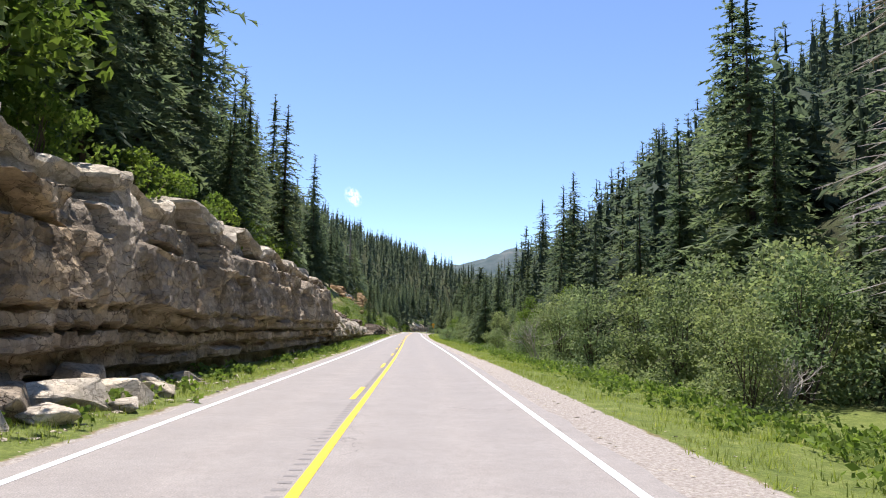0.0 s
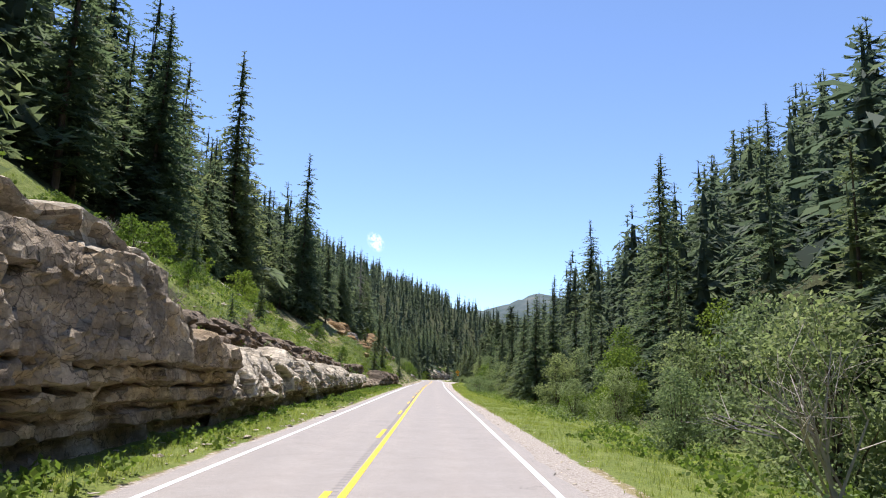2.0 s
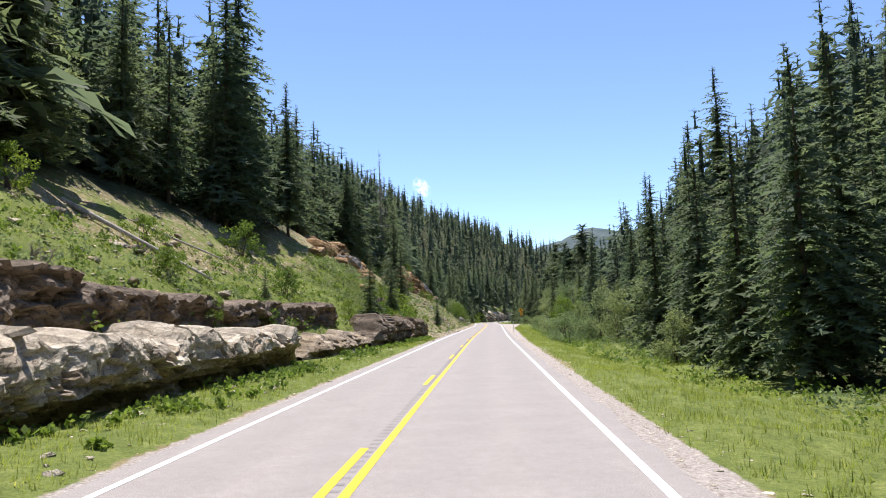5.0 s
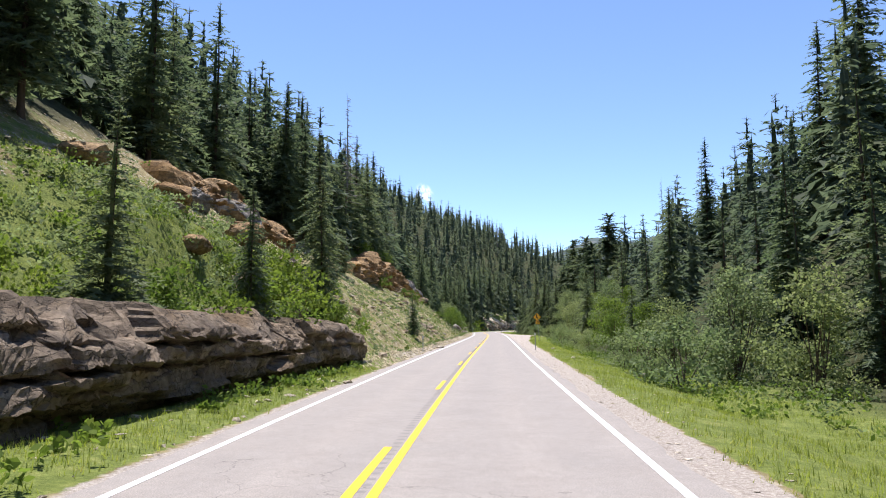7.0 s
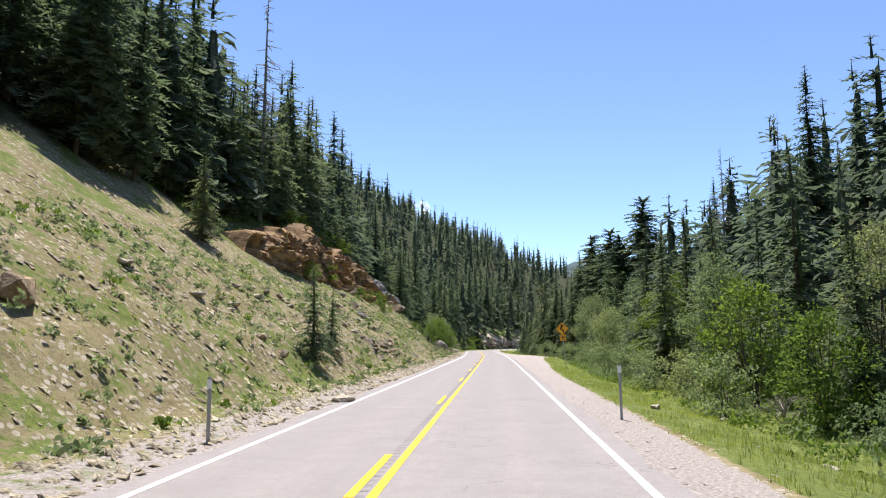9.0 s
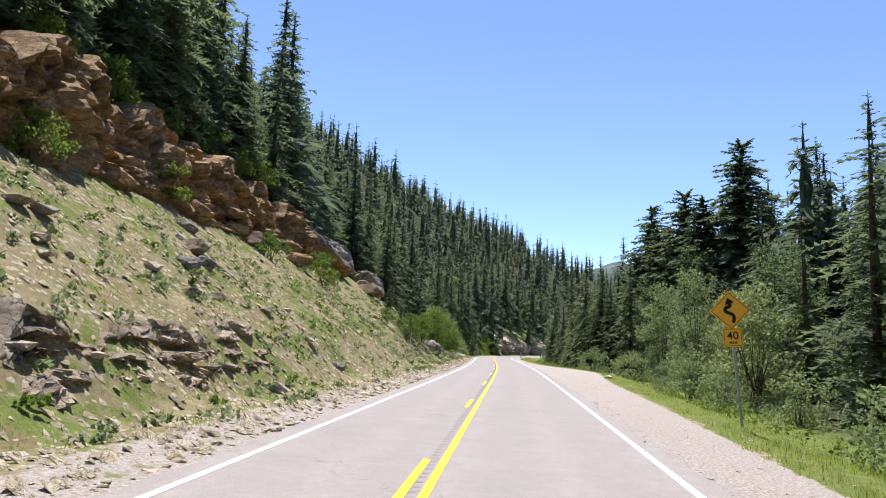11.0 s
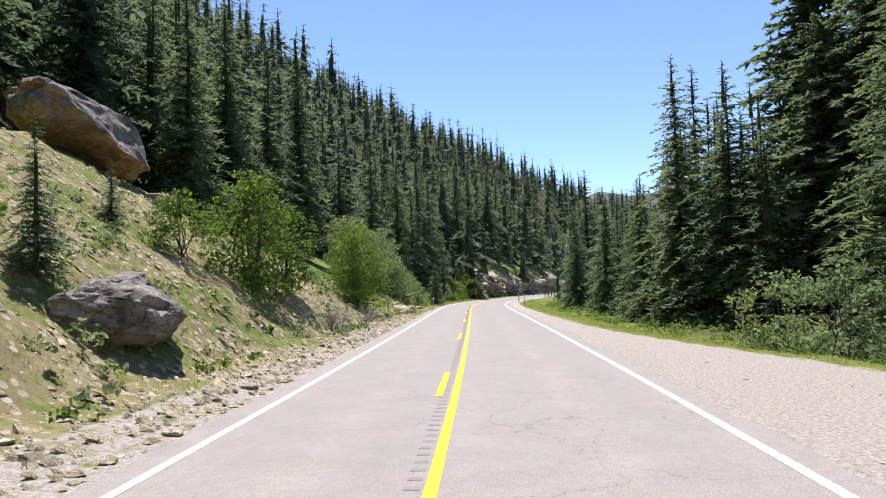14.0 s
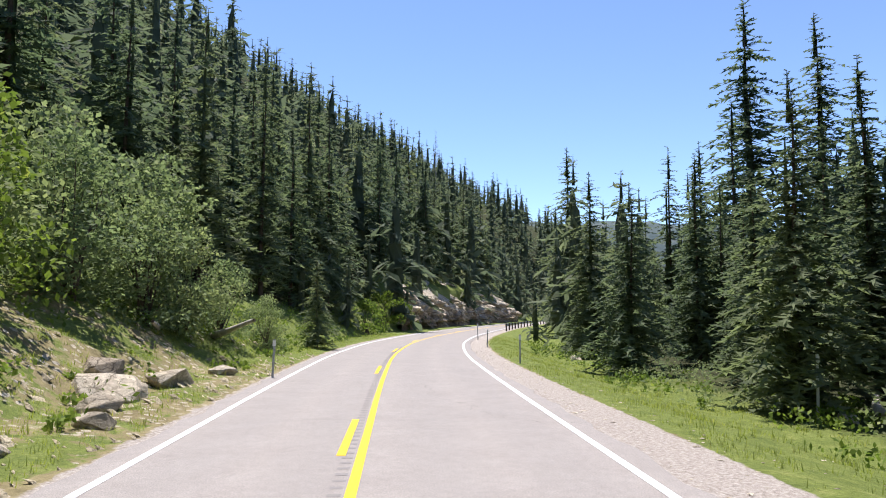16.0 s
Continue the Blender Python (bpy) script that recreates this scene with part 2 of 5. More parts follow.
WILLOW = foliage("grey_green_leaves", (0.16, 0.2, 0.1), (0.265, 0.315, 0.17), (0.36, 0.38, 0.25), 0.5, (1.04, 1.1, 0.86))
GRASS = foliage("grass_blades", (0.17, 0.215, 0.055), (0.27, 0.315, 0.085), (0.46, 0.43, 0.19), 0.5)
DRY_TWIGS = make_bark("dead_twigs", (0.22, 0.19, 0.16), (0.42, 0.38, 0.33))
BARK = make_bark("spruce_bark", (0.06, 0.045, 0.035), (0.16, 0.12, 0.095))
PALE_WOOD = make_bark("weathered_wood", (0.3, 0.27, 0.23), (0.55, 0.5, 0.44))
WHITE_PAINT = make_paint("white_road_paint", (0.78, 0.78, 0.77), (0.34, 0.31, 0.29))
YELLOW_PAINT = make_paint("yellow_road_paint", (0.82, 0.5, 0.015), (0.42, 0.3, 0.1))
GROOVE_SHADE = make_plain("groove_shade", (0.225, 0.205, 0.19), 0.9)
SIGN_FACE = make_plain("orange_yellow_sheeting", (0.9, 0.43, 0.03), 0.4, 0.0, 0.1)
BLACK = make_plain("black_sheeting", (0.02, 0.02, 0.02), 0.5, 0.0, 0.1)
GALVANISED = make_plain("galvanised_steel", (0.32, 0.33, 0.34), 0.5, 0.8)
DARK_STEEL = make_plain("rusted_steel", (0.1, 0.075, 0.06), 0.7, 0.4)
WHITE_PLASTIC = make_plain("white_plastic", (0.75, 0.75, 0.72), 0.5, 0.0, 0.1)


# ---- builders ----
def mesh_from(name, verts, faces, material, smooth=False):
    me = bpy.data.meshes.new(name)
    me.from_pydata(verts.tolist() if isinstance(verts, np.ndarray) else verts, [], faces.tolist() if isinstance(faces, np.ndarray) else faces)
    me.materials.append(material)
    if smooth:
        me.polygons.foreach_set("use_smooth", [True] * len(me.polygons))
    me.update()
    return me


def part(name, bm, material, parent, label=""):
    """Links a bmesh or a mesh as one mesh object under a thing or a part."""
    me = bm
    if isinstance(bm, bmesh.types.BMesh):
        me = bpy.data.meshes.new(name)
        bm.to_mesh(me)
        bm.free()
        me.materials.append(material)
    ob = new(name, me)
    ob.parent = parent
    return tagged(ob, label) if label else ob


def box(bm, x0, x1, y0, y1, z0, z1, bevel=0.0):
    r = bmesh.ops.create_cube(bm, size=1.0)["verts"]
    bmesh.ops.scale(bm, vec=(x1 - x0, y1 - y0, z1 - z0), verts=r)
    bmesh.ops.translate(bm, vec=((x0 + x1) / 2, (y0 + y1) / 2, (z0 + z1) / 2), verts=r)
    if bevel:
        bmesh.ops.bevel(bm, geom=list({e for v in r for e in v.link_edges}), offset=bevel, segments=2, affect="EDGES")


# ---- lie of the land ----
def lerp(y, table):
    ys, vs = zip(*table)
    return np.interp(y, ys, vs)


def soft(y, table, reach=4.0):
    """Interpolation of a table with rounded corners."""
    return sum(lerp(np.asarray(y, float) + k * reach, table) for k in (-2, -1, 0, 1, 2)) / 5


CENTRE = [(-400, -0.87), (40, -0.87), (60, -1.01), (80, -1.21), (100, -1.43), (120, -1.59), (140, -1.76), (160, -1.81), (200, -1.65), (240, -1.57),
          (260, -1.71), (280, -2.25), (300, -2.9), (315, -3.45), (328, -3.5), (343, -2.2), (362, 1.3), (385, 6.2), (420, 15.5), (460, 30), (515, 58), (600, 112), (800, 260), (1200, 560)]


def centre(y):
    return soft(y, CENTRE)


# left of the road, distances from its centre line: foot of the rocks, height of the ledge, set-back of the ledge, slope above
FOOT = [(-60, 5.3), (22, 5.2), (30, 4.6), (46, 4.8), (57, 4.6), (62, 5.2), (78, 5.7), (100, 5.9), (118, 6.4), (140, 5.0), (155, 4.6), (170, 4.2), (215, 4.5), (262, 4.2), (290, 4.3), (330, 4.0), (352, 5.0), (372, 5.2), (440, 5.2), (470, 6.5)]
LEDGE = [(-60, 4.8), (20, 4.6), (45, 4.4), (50.8, 4.5), (53.8, 2.7), (56, 2.25), (64, 2.2), (76, 2.2), (98, 1.5), (112, 1.3), (135, 1.4), (150, 1.3), (158, 0.4), (172, 0.2), (352, 0.2), (366, 4.8), (395, 5.6), (432, 5.0), (450, 0.5)]
SETBACK = [(-60, 1.4), (50, 1.3), (60, 1.3), (350, 1.0), (440, 1.3)]
SLOPE = [(-60, 0.72), (55, 0.75), (62, 0.68), (110, 0.68), (160, 0.72), (215, 0.76), (280, 0.74), (292, 0.52), (330, 0.46), (352, 0.6), (440, 0.7), (520, 0.58), (620, 0.46), (760, 0.34), (1000, 0.16)]
HIGH = [(-60, 0.0), (150, 0.0), (250, 0.04), (300, 0.3), (340, 0.36), (380, 0.26), (450, 0.14), (520, 0.12), (640, 0.05), (800, 0.0)]
# right of the road: edge of the gravel, drop, slope of the hill
GRAVEL = [(-60, 4.4), (30, 4.6), (50, 4.3), (70, 4.2), (95, 3.9), (140, 4.2), (165, 4.6), (205, 4.9), (222, 6.0), (232, 6.3), (245, 7.0), (256, 8.6), (264, 8.6), (270, 6.6), (280, 4.8), (292, 4.6), (330, 4.4), (600, 4.4)]
HILL = [(-60, 0.84), (170, 0.84), (230, 0.72), (280, 0.55), (330, 0.34), (390, 0.2), (460, 0.15), (700, 0.12)]
# lift of the far ridge beyond the bend
RIDGE = [(330, 0), (372, -3.5), (395, -4.5), (412, 0.5), (428, 7.0), (520, 9.5), (620, 12), (760, 12)]


def smooth01(t):
    t = np.clip(t, 0, 1)
    return t * t * (3 - 2 * t)


def ripple(x, y, size, seed):
    """Cheap smooth noise of about unit height."""
    r = np.random.RandomState(seed)
    total = 0
    for k in range(5):
        a, p = r.uniform(0, 6.283), r.uniform(0, 6.283, 2)
        f = 6.283 / size * (1.0 + 0.55 * k)
        u = np.cos(a) * x + np.sin(a) * y
        v = -np.sin(a) * x + np.cos(a) * y
        total = total + np.sin(u * f + p[0] + 1.3 * np.sin(v * f * 0.6 + p[1])) / (1 + 0.6 * k)
    return total / 2.0


def ground(x, y):
    x, y = np.asarray(x, float), np.asarray(y, float)
    d = x - centre(y)
    e = np.abs(d)
    foot, ledge, back, slope = soft(y, FOOT), soft(y, LEDGE, 0.9), soft(y, SETBACK), soft(y, SLOPE)
    verge = 0.12 * smooth01((e - 3.5) / 1.0)
    past = np.maximum(e - foot - back - 1.0 * smooth01(ledge), 0)
    up = np.where(past < 150, past - past ** 2 / 620, 150 - 150 ** 2 / 620 + (past - 150) * 0.25)
    outcrop = (2.6 * smooth01((254 - y) / 8) - 1.6 * smooth01((y - 252) / 6)) * smooth01((y - 205) / 18) * smooth01((292 - y) / 12) * smooth01((e - 16.4 - 1.4 * ripple(x * 0, y, 17, 3)) / 1.6)
    step2 = 1.25 * smooth01((y - 58) / 6) * smooth01((112 - y) / 20) * smooth01((e - foot - 2.9) / 0.7)
    bank3 = 1.7 * smooth01((y - 138) / 8) * smooth01((172 - y) / 9) * smooth01((e - 8.6) / 2.2)
    high = soft(y, HIGH) * np.maximum(up - 14, 0) * smooth01((e - 14) / 14)
    high = high + soft(y, RIDGE) * smooth01((e - 18) / 30)
    left = verge + high + ledge * smooth01((e - foot - 1.2) / back) + slope * up * smooth01(past / 3 + 0.25) + outcrop + step2 + bank3
    left = left + smooth01((e - foot) / 2.5) * (0.22 * ripple(x, y, 7.0, 5) + 0.09 * ripple(x, y, 2.6, 8)) + smooth01((e - 14) / 10) * 0.9 * ripple(x, y, 23, 6)
    g = soft(y, GRAVEL)
    r = e - g
    bank = -0.05 * smooth01((e - 3.3) / 0.6) - 0.75 * smooth01((r - 0.2) / (6.5 - 2.5 * smooth01((y - 90) / 40)))
    rise = np.maximum(e - 17, 0)
    right = bank + soft(y, HILL) * np.where(rise < 170, rise - rise ** 2 / 1500, 170 - 170 ** 2 / 1500 + (rise - 170) * 0.2) * smooth01(rise / 6)
    right = right + smooth01(r / 2) * 0.13 * ripple(x, y, 5.0, 11) + smooth01((e - 18) / 10) * 0.9 * ripple(x, y, 25, 12)
    return np.where(d < 0, left, right) - 0.012


# ---- ground and road ----
def build_ground():
    ys = np.concatenate([np.linspace(-900, -40, 18)[:-1], np.arange(-40, 345, 1.0), np.arange(345, 460, 2.0), np.arange(460, 800, 8.0), np.geomspace(800, 4200, 12)])
    near = np.concatenate([np.arange(0, 3.2, 1.0), np.arange(3.2, 11, 0.3), np.arange(11, 26, 0.7), np.arange(26, 60, 2.0), np.arange(60, 240, 8.0), np.geomspace(240, 3600, 10)])
    ds = np.concatenate([-near[::-1], near[1:]])
    D, Y = np.meshgrid(ds, ys)
    X = centre(Y) + D
    Z = ground(X, Y)
    Z = np.where(np.abs(D) < 3.3, -0.03, Z)
    n, m = len(ys), len(ds)
    idx = np.arange(n * m).reshape(n, m)
    faces = np.stack([idx[:-1, :-1], idx[:-1, 1:], idx[1:, 1:], idx[1:, :-1]], -1).reshape(-1, 4)
    me = mesh_from("ground", np.stack([X, Y, Z], -1).reshape(-1, 3), faces, GROUND, True)
    E = np.abs(D)
    left = D < 0
    scree = smooth01((Y - 150) / 15) * smooth01((300 - Y) / 15)
    gl = 1.0 - 0.57 * scree * smooth01((E - 3.6) / 0.8) - 0.5 * smooth01((Y - 278) / 10) * smooth01((322 - Y) / 10) * smooth01((11 - E) / 2)
    gl = np.where((Y > 204) & (E > 16.5), gl + 0.25, gl)
    gl = gl - 0.55 * smooth01((Y - 104) / 12) * smooth01((176 - Y) / 12) * smooth01((E - 11.5) / 2)
    gl = np.where(E < 3.75, 0.15, gl)
    gr = np.where(E < soft(Y, GRAVEL) + 0.1, 0.0, 1.15)
    grav = np.where(left, np.where(E < 3.8, 0.65, 0.1 + 0.5 * scree * smooth01((5.6 - E) / 1.2)), smooth01((soft(Y, GRAVEL) - E) / 0.5 + 0.5))
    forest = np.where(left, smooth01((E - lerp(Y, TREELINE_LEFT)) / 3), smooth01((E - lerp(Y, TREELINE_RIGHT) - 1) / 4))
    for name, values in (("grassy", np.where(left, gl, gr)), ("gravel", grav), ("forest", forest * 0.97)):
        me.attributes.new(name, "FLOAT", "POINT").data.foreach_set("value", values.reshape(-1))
    tagged(new("ground", me), "grassy and stony valley floor and forested mountain slopes", "ground", kind="structure")


TREELINE_LEFT = [(-60, 8.5), (47, 8.5), (52, 12.5), (58, 14.5), (66, 15.5), (100, 17), (120, 18.5), (134, 16.5), (146, 15), (160, 18), (172, 20.5), (198, 20), (206, 18.6), (248, 18.8), (258, 21), (284, 19.5), (294, 16.5), (318, 16.5), (332, 10), (345, 7), (356, 8), (440, 8), (600, 9)]
TREELINE_RIGHT = [(-60, 14), (25, 13), (55, 12), (80, 9), (150, 9.5), (205, 8.5), (230, 9.5), (252, 12), (266, 11.5), (280, 8), (340, 8), (420, 9), (600, 10)]
build_ground()


def strip(name, y0, y1, d0, d1, z, step=1.0, wobble=0.0, cols=2):
    ys = np.arange(y0, y1 + step / 2, step)
    ds = np.linspace(d0, d1, cols)
    D, Y = np.meshgrid(ds, ys)
    if wobble:
        edge = wobble * (ripple(Y, Y * 0.3, 3.0, 2) + 0.6 * ripple(Y, Y, 0.9, 4))
        D = D + np.where(np.abs(D - ds[0]) < 1e-6, edge, 0) + np.where(np.abs(D - ds[-1]) < 1e-6, -edge[::-1], 0)
    X = centre(Y) + D
    idx = np.arange(D.size).reshape(D.shape)
    faces = np.stack([idx[:-1, :-1], idx[:-1, 1:], idx[1:, 1:], idx[1:, :-1]], -1).reshape(-1, 4)
    return np.stack([X, Y, np.full_like(X, z)], -1).reshape(-1, 3), faces, D.reshape(-1)


v, f, d = strip("road", -60, 520, -3.42, 3.38, 0.0, 0.5, 0.07, 9)
me = mesh_from("road", v, f, ASPHALT)
me.attributes.new("across", "FLOAT_VECTOR", "POINT").data.foreach_set("vector", np.stack([d, d, d], -1).reshape(-1))
tagged(new("road", me), "sun-bleached two-lane asphalt road with fine cracks", "road", kind="structure")
for side, lab in ((-2.99, "outer"), (2.99, "outer")):
    v, f, d = strip("edge_line", -60, 500, side - 0.06, side + 0.06, 0.005)
    tagged(new("edge_line", mesh_from("edge_line", v, f, WHITE_PAINT)), "solid white painted line along the asphalt edge", "road marking", kind="structure")
v, f, d = strip("centre_line", -60, 500, -0.29, -0.17, 0.005)
tagged(new("centre_line", mesh_from("centre_line", v, f, YELLOW_PAINT)), "solid yellow painted centre line", "road marking", kind="structure")
for k in range(-5, 34):
    y1 = 23.7 + 12.19 * k
    v, f, d = strip("dash", y1 - 3.05, y1, -0.55, -0.43, 0.005, 0.61)
    tagged(new("centre_dash", mesh_from("centre_dash", v, f, YELLOW_PAINT)), "broken yellow centre dash beside the solid line", "road marking", "yellow dashes", "structure")


# ---- plants ----
def conifer_parts(seed, height, spread, levels, per, twigs, bare=0.08, blunt=False, core=0.2, thin=0.5, short=1.0):
    """Trunk and crown of a spruce: whorls of drooping boughs, each a spine with pointed twigs hanging to both sides."""
    r = np.random.RandomState(seed)
    n = 7
    hs = np.array([0, 0.04, 0.2, 0.45, 0.7, 0.9, 1.0]) * height
    rs = np.array([1.35, 1.0, 0.85, 0.62, 0.38, 0.14, 0.03]) * height * 0.0105
    lean = np.cumsum(r.normal(0, 0.004, (len(hs), 2)), 0) * height
    a = np.arange(n) * 6.2832 / n
    tv = np.stack([(rs[:, None] * np.cos(a)) + lean[:, :1], (rs[:, None] * np.sin(a)) + lean[:, 1:], np.repeat(hs[:, None], n, 1)], -1).reshape(-1, 3)
    tv[:n, 2] -= 0.9
    i = np.arange(len(hs) - 1)[:, None] * n
    j = np.arange(n)[None]
    tf = np.stack([i + j, i + (j + 1) % n, i + n + (j + 1) % n, i + n + j], -1).reshape(-1, 4)
    hv = bare + (1 - bare) * (np.arange(levels) + r.uniform(0.1, 0.9, levels)) / levels
    vs = []
    for h in hv:
        reach = spread * height * min(1.0, (1.02 - h) ** 0.74 * 1.08) * min(1.0, 0.72 + (h - bare) * 3) * r.uniform(0.78, 1.12)
        if blunt:
            reach = spread * height * math.sqrt(max(0.03, 1 - ((h - 0.5) / 0.52) ** 2)) * r.uniform(0.8, 1.05)
        k = max(4, int(round(per * (0.65 + 0.55 * (1 - h)))))
        a0 = r.uniform(0, 6.28)
        cx, cy = np.interp(h * height, hs, lean[:, 0]), np.interp(h * height, hs, lean[:, 1])
        q = max(2, int(round(twigs * (1.0 if blunt else 0.45 + 0.75 * (1 - h)))))
        for b in range(k):
            if r.rand() < 0.07:
                continue
            az = a0 + 6.2832 * b / k + r.normal(0, 0.3)
            L = reach * r.uniform(0.45, 1.15)
            rise = r.uniform(-0.1, 0.25) + 0.75 * max(0.0, h - 0.75) * 2
            drop = r.uniform(0.25, 0.6) * (1.2 - 0.7 * h)
            out = np.array([math.cos(az), math.sin(az), 0.0])
            across = np.array([-out[1], out[0], 0.0])
            up = np.array([0, 0, 1.0])
            root = np.array([cx, cy, h * height + r.normal(0, 0.008) * height])
            P = (np.arange(q) + r.uniform(0.1, 0.9, q)) / q
            for c, p in enumerate(np.concatenate([P, P])):
                sd = 1 if c < q else -1
                at = root + out * L * p + up * L * (rise * p - drop * p * p)
                ln = (0.27 * L * (1.1 - 0.75 * p) + 0.035 * height * (1.1 - h)) * r.uniform(0.7, 1.3) * short
                w = thin * L / q * r.uniform(0.75, 1.35) + 0.008 * thin * height
                d = across * sd * r.uniform(0.4, 1.0) + out * r.uniform(0.2, 0.9) + up * r.uniform(-0.55, 0.3)
                d /= np.linalg.norm(d)
                along = out + up * (rise - 2 * drop * p) + across * r.normal(0, 0.3) + up * r.normal(0, 0.35)
                along /= np.linalg.norm(along)
                vs += [at - along * w, at + along * w, at + d * ln]
            tip = root + out * L * 1.08 + up * L * (rise - drop)
            mid = root + out * L * 0.8 + up * L * (rise * 0.8 - drop * 0.64)
            vs += [mid + across * 0.035 * L, mid - across * 0.035 * L - up * 0.02 * L, tip]
    top = np.array([lean[-1, 0], lean[-1, 1], height])
    for g in range(4):
        g = g * 1.57
        vs += [top - np.array([math.cos(g) * 0.009, math.sin(g) * 0.009, 0.16]) * height, top - np.array([-math.cos(g) * 0.009, -math.sin(g) * 0.009, 0.16]) * height, top]
    if core:
        prev = None
        for h in np.linspace(bare + 0.02, 0.78, 6):
            rad = core * spread * height * (math.sqrt(max(0.02, 1 - ((h - 0.5) / 0.52) ** 2)) if blunt else (1.0 - h) ** 0.85)
            ring = [np.array([math.cos(g) * rad * r.uniform(0.3, 1.6), math.sin(g) * rad * r.uniform(0.3, 1.6), h * height + r.normal(0, 0.035) * height]) for g in np.arange(6) * 1.0472]
            if prev is not None:
                for g in range(6):
                    vs += [prev[g], prev[(g + 1) % 6], ring[g], ring[g], prev[(g + 1) % 6], ring[(g + 1) % 6]]
            prev = ring
    vs = np.array(vs)
    return tv, tf, vs, np.arange(len(vs)).reshape(-1, 3)


def spruce(name, seed, height, spread, levels, per, cards, label, bare=0.08, needles=None, blunt=False, thin=0.5, short=0.75):
    tv, tf, cv, cf = conifer_parts(seed, height, spread, levels, per, cards, bare, blunt=blunt, core=0.07, thin=thin, short=short)
    root = tagged(new(name), label, "tree", "roadside conifers")
    part("trunk", mesh_from("trunk", tv, tf, BARK, True), None, root)
    part("crown", mesh_from("crown", cv, cf, needles or NEEDLES), None, root)
    return root


def dead_tree(seed, height):
    """A standing dead trunk with thin bare branches."""
    r = np.random.RandomState(seed)
    tv, tf, _, _ = conifer_parts(seed, height, 0.05, 3, 3, 2)
    root = tagged(new("dead_tree"), "grey standing dead conifer with bare broken branches", "tree", "dead trees")
    part("trunk", mesh_from("trunk", tv, tf, DRY_TWIGS, True), None, root)
    vs, fs = [], []
    for k in range(85):
        h = r.uniform(0.25, 0.98)
        L = height * 0.15 * (1.08 - h) * r.uniform(0.4, 1.2)
        az = r.uniform(0, 6.28)
        p0 = Vector((0, 0, h * height))
        p1 = p0 + Vector((math.cos(az) * L, math.sin(az) * L, L * r.uniform(-0.5, 0.15)))
        for q0, q1, w in [(p0, p1, 0.03)] + [(p0.lerp(p1, u), p0.lerp(p1, u) + Vector((math.cos(az + s) * L * 0.3, math.sin(az + s) * L * 0.3, -L * 0.1)), 0.014) for u, s in ((0.45, 0.8), (0.6, -0.8), (0.8, 0.7))]:
            b = len(vs)
            sd = (q1 - q0).cross(Vector((0, 0, 1))).normalized() * w
            upv = Vector((0, 0, w))
            vs += [q0 - sd, q0 + sd, q0 + upv * 1.6, q1]
            fs += [(b, b + 1, b + 3), (b + 1, b + 2, b + 3), (b + 2, b, b + 3)]
    part("branch", mesh_from("branch", [tuple(p) for p in vs], fs, DRY_TWIGS), None, root)["kind"] = "stuff"
    return root


def leaf_cloud(r, blobs, count, size):
    """Leaf cards spread through uneven clumps, thicker towards their outsides."""
    n = len(blobs)
    pick = r.choice(n, count, p=np.array([b[3] ** 2 for b in blobs]) / sum(b[3] ** 2 for b in blobs))
    B = np.array(blobs)[pick]
    u = r.normal(0, 1, (count, 3))
    u /= np.linalg.norm(u, axis=1)[:, None]
    rad = B[:, 3:4] * r.uniform(0.35, 1.08, (count, 1)) ** 0.6
    c = B[:, :3] + u * rad * np.array([1, 1, 0.85])
    t = u * 0.5 + r.normal(0, 0.7, (count, 3))
    t /= np.linalg.norm(t, axis=1)[:, None]
    s = np.cross(t, r.normal(0, 1, (count, 3)))
    s /= np.linalg.norm(s, axis=1)[:, None]
    ln = size * r.uniform(0.6, 1.3, (count, 1))
    v = np.stack([c - t * ln * 0.5, c + s * ln * 0.33 + t * ln * 0.05, c + t * ln * 0.6, c - s * ln * 0.33 + t * ln * 0.05], 1)
    return v.reshape(-1, 3)


def stems(r, tips, w0):
    vs, fs = [], []
    for p in tips:
        p = Vector(p)
        q = [Vector((r.normal(0, 0.12), r.normal(0, 0.12), -0.15)), p * 0.45 + Vector((r.normal(0, 0.1), r.normal(0, 0.1), 0.0)), p]
        for k, (a, b) in enumerate(zip(q, q[1:])):
            d = (b - a).normalized()
            s1 = d.orthogonal().normalized()
            s2 = d.cross(s1)
            wa, wb = (w0, w0 * 0.6) if k == 0 else (w0 * 0.6, w0 * 0.15)
            i = len(vs)
            for c, w in ((a, wa), (b, wb)):
                vs += [tuple(c + (s1 * math.cos(g) + s2 * math.sin(g)) * w) for g in (0, 2.09, 4.19)]
            fs += [(i, i + 1, i + 4, i + 3), (i + 1, i + 2, i + 5, i + 4), (i + 2, i, i + 3, i + 5)]
    return vs, fs


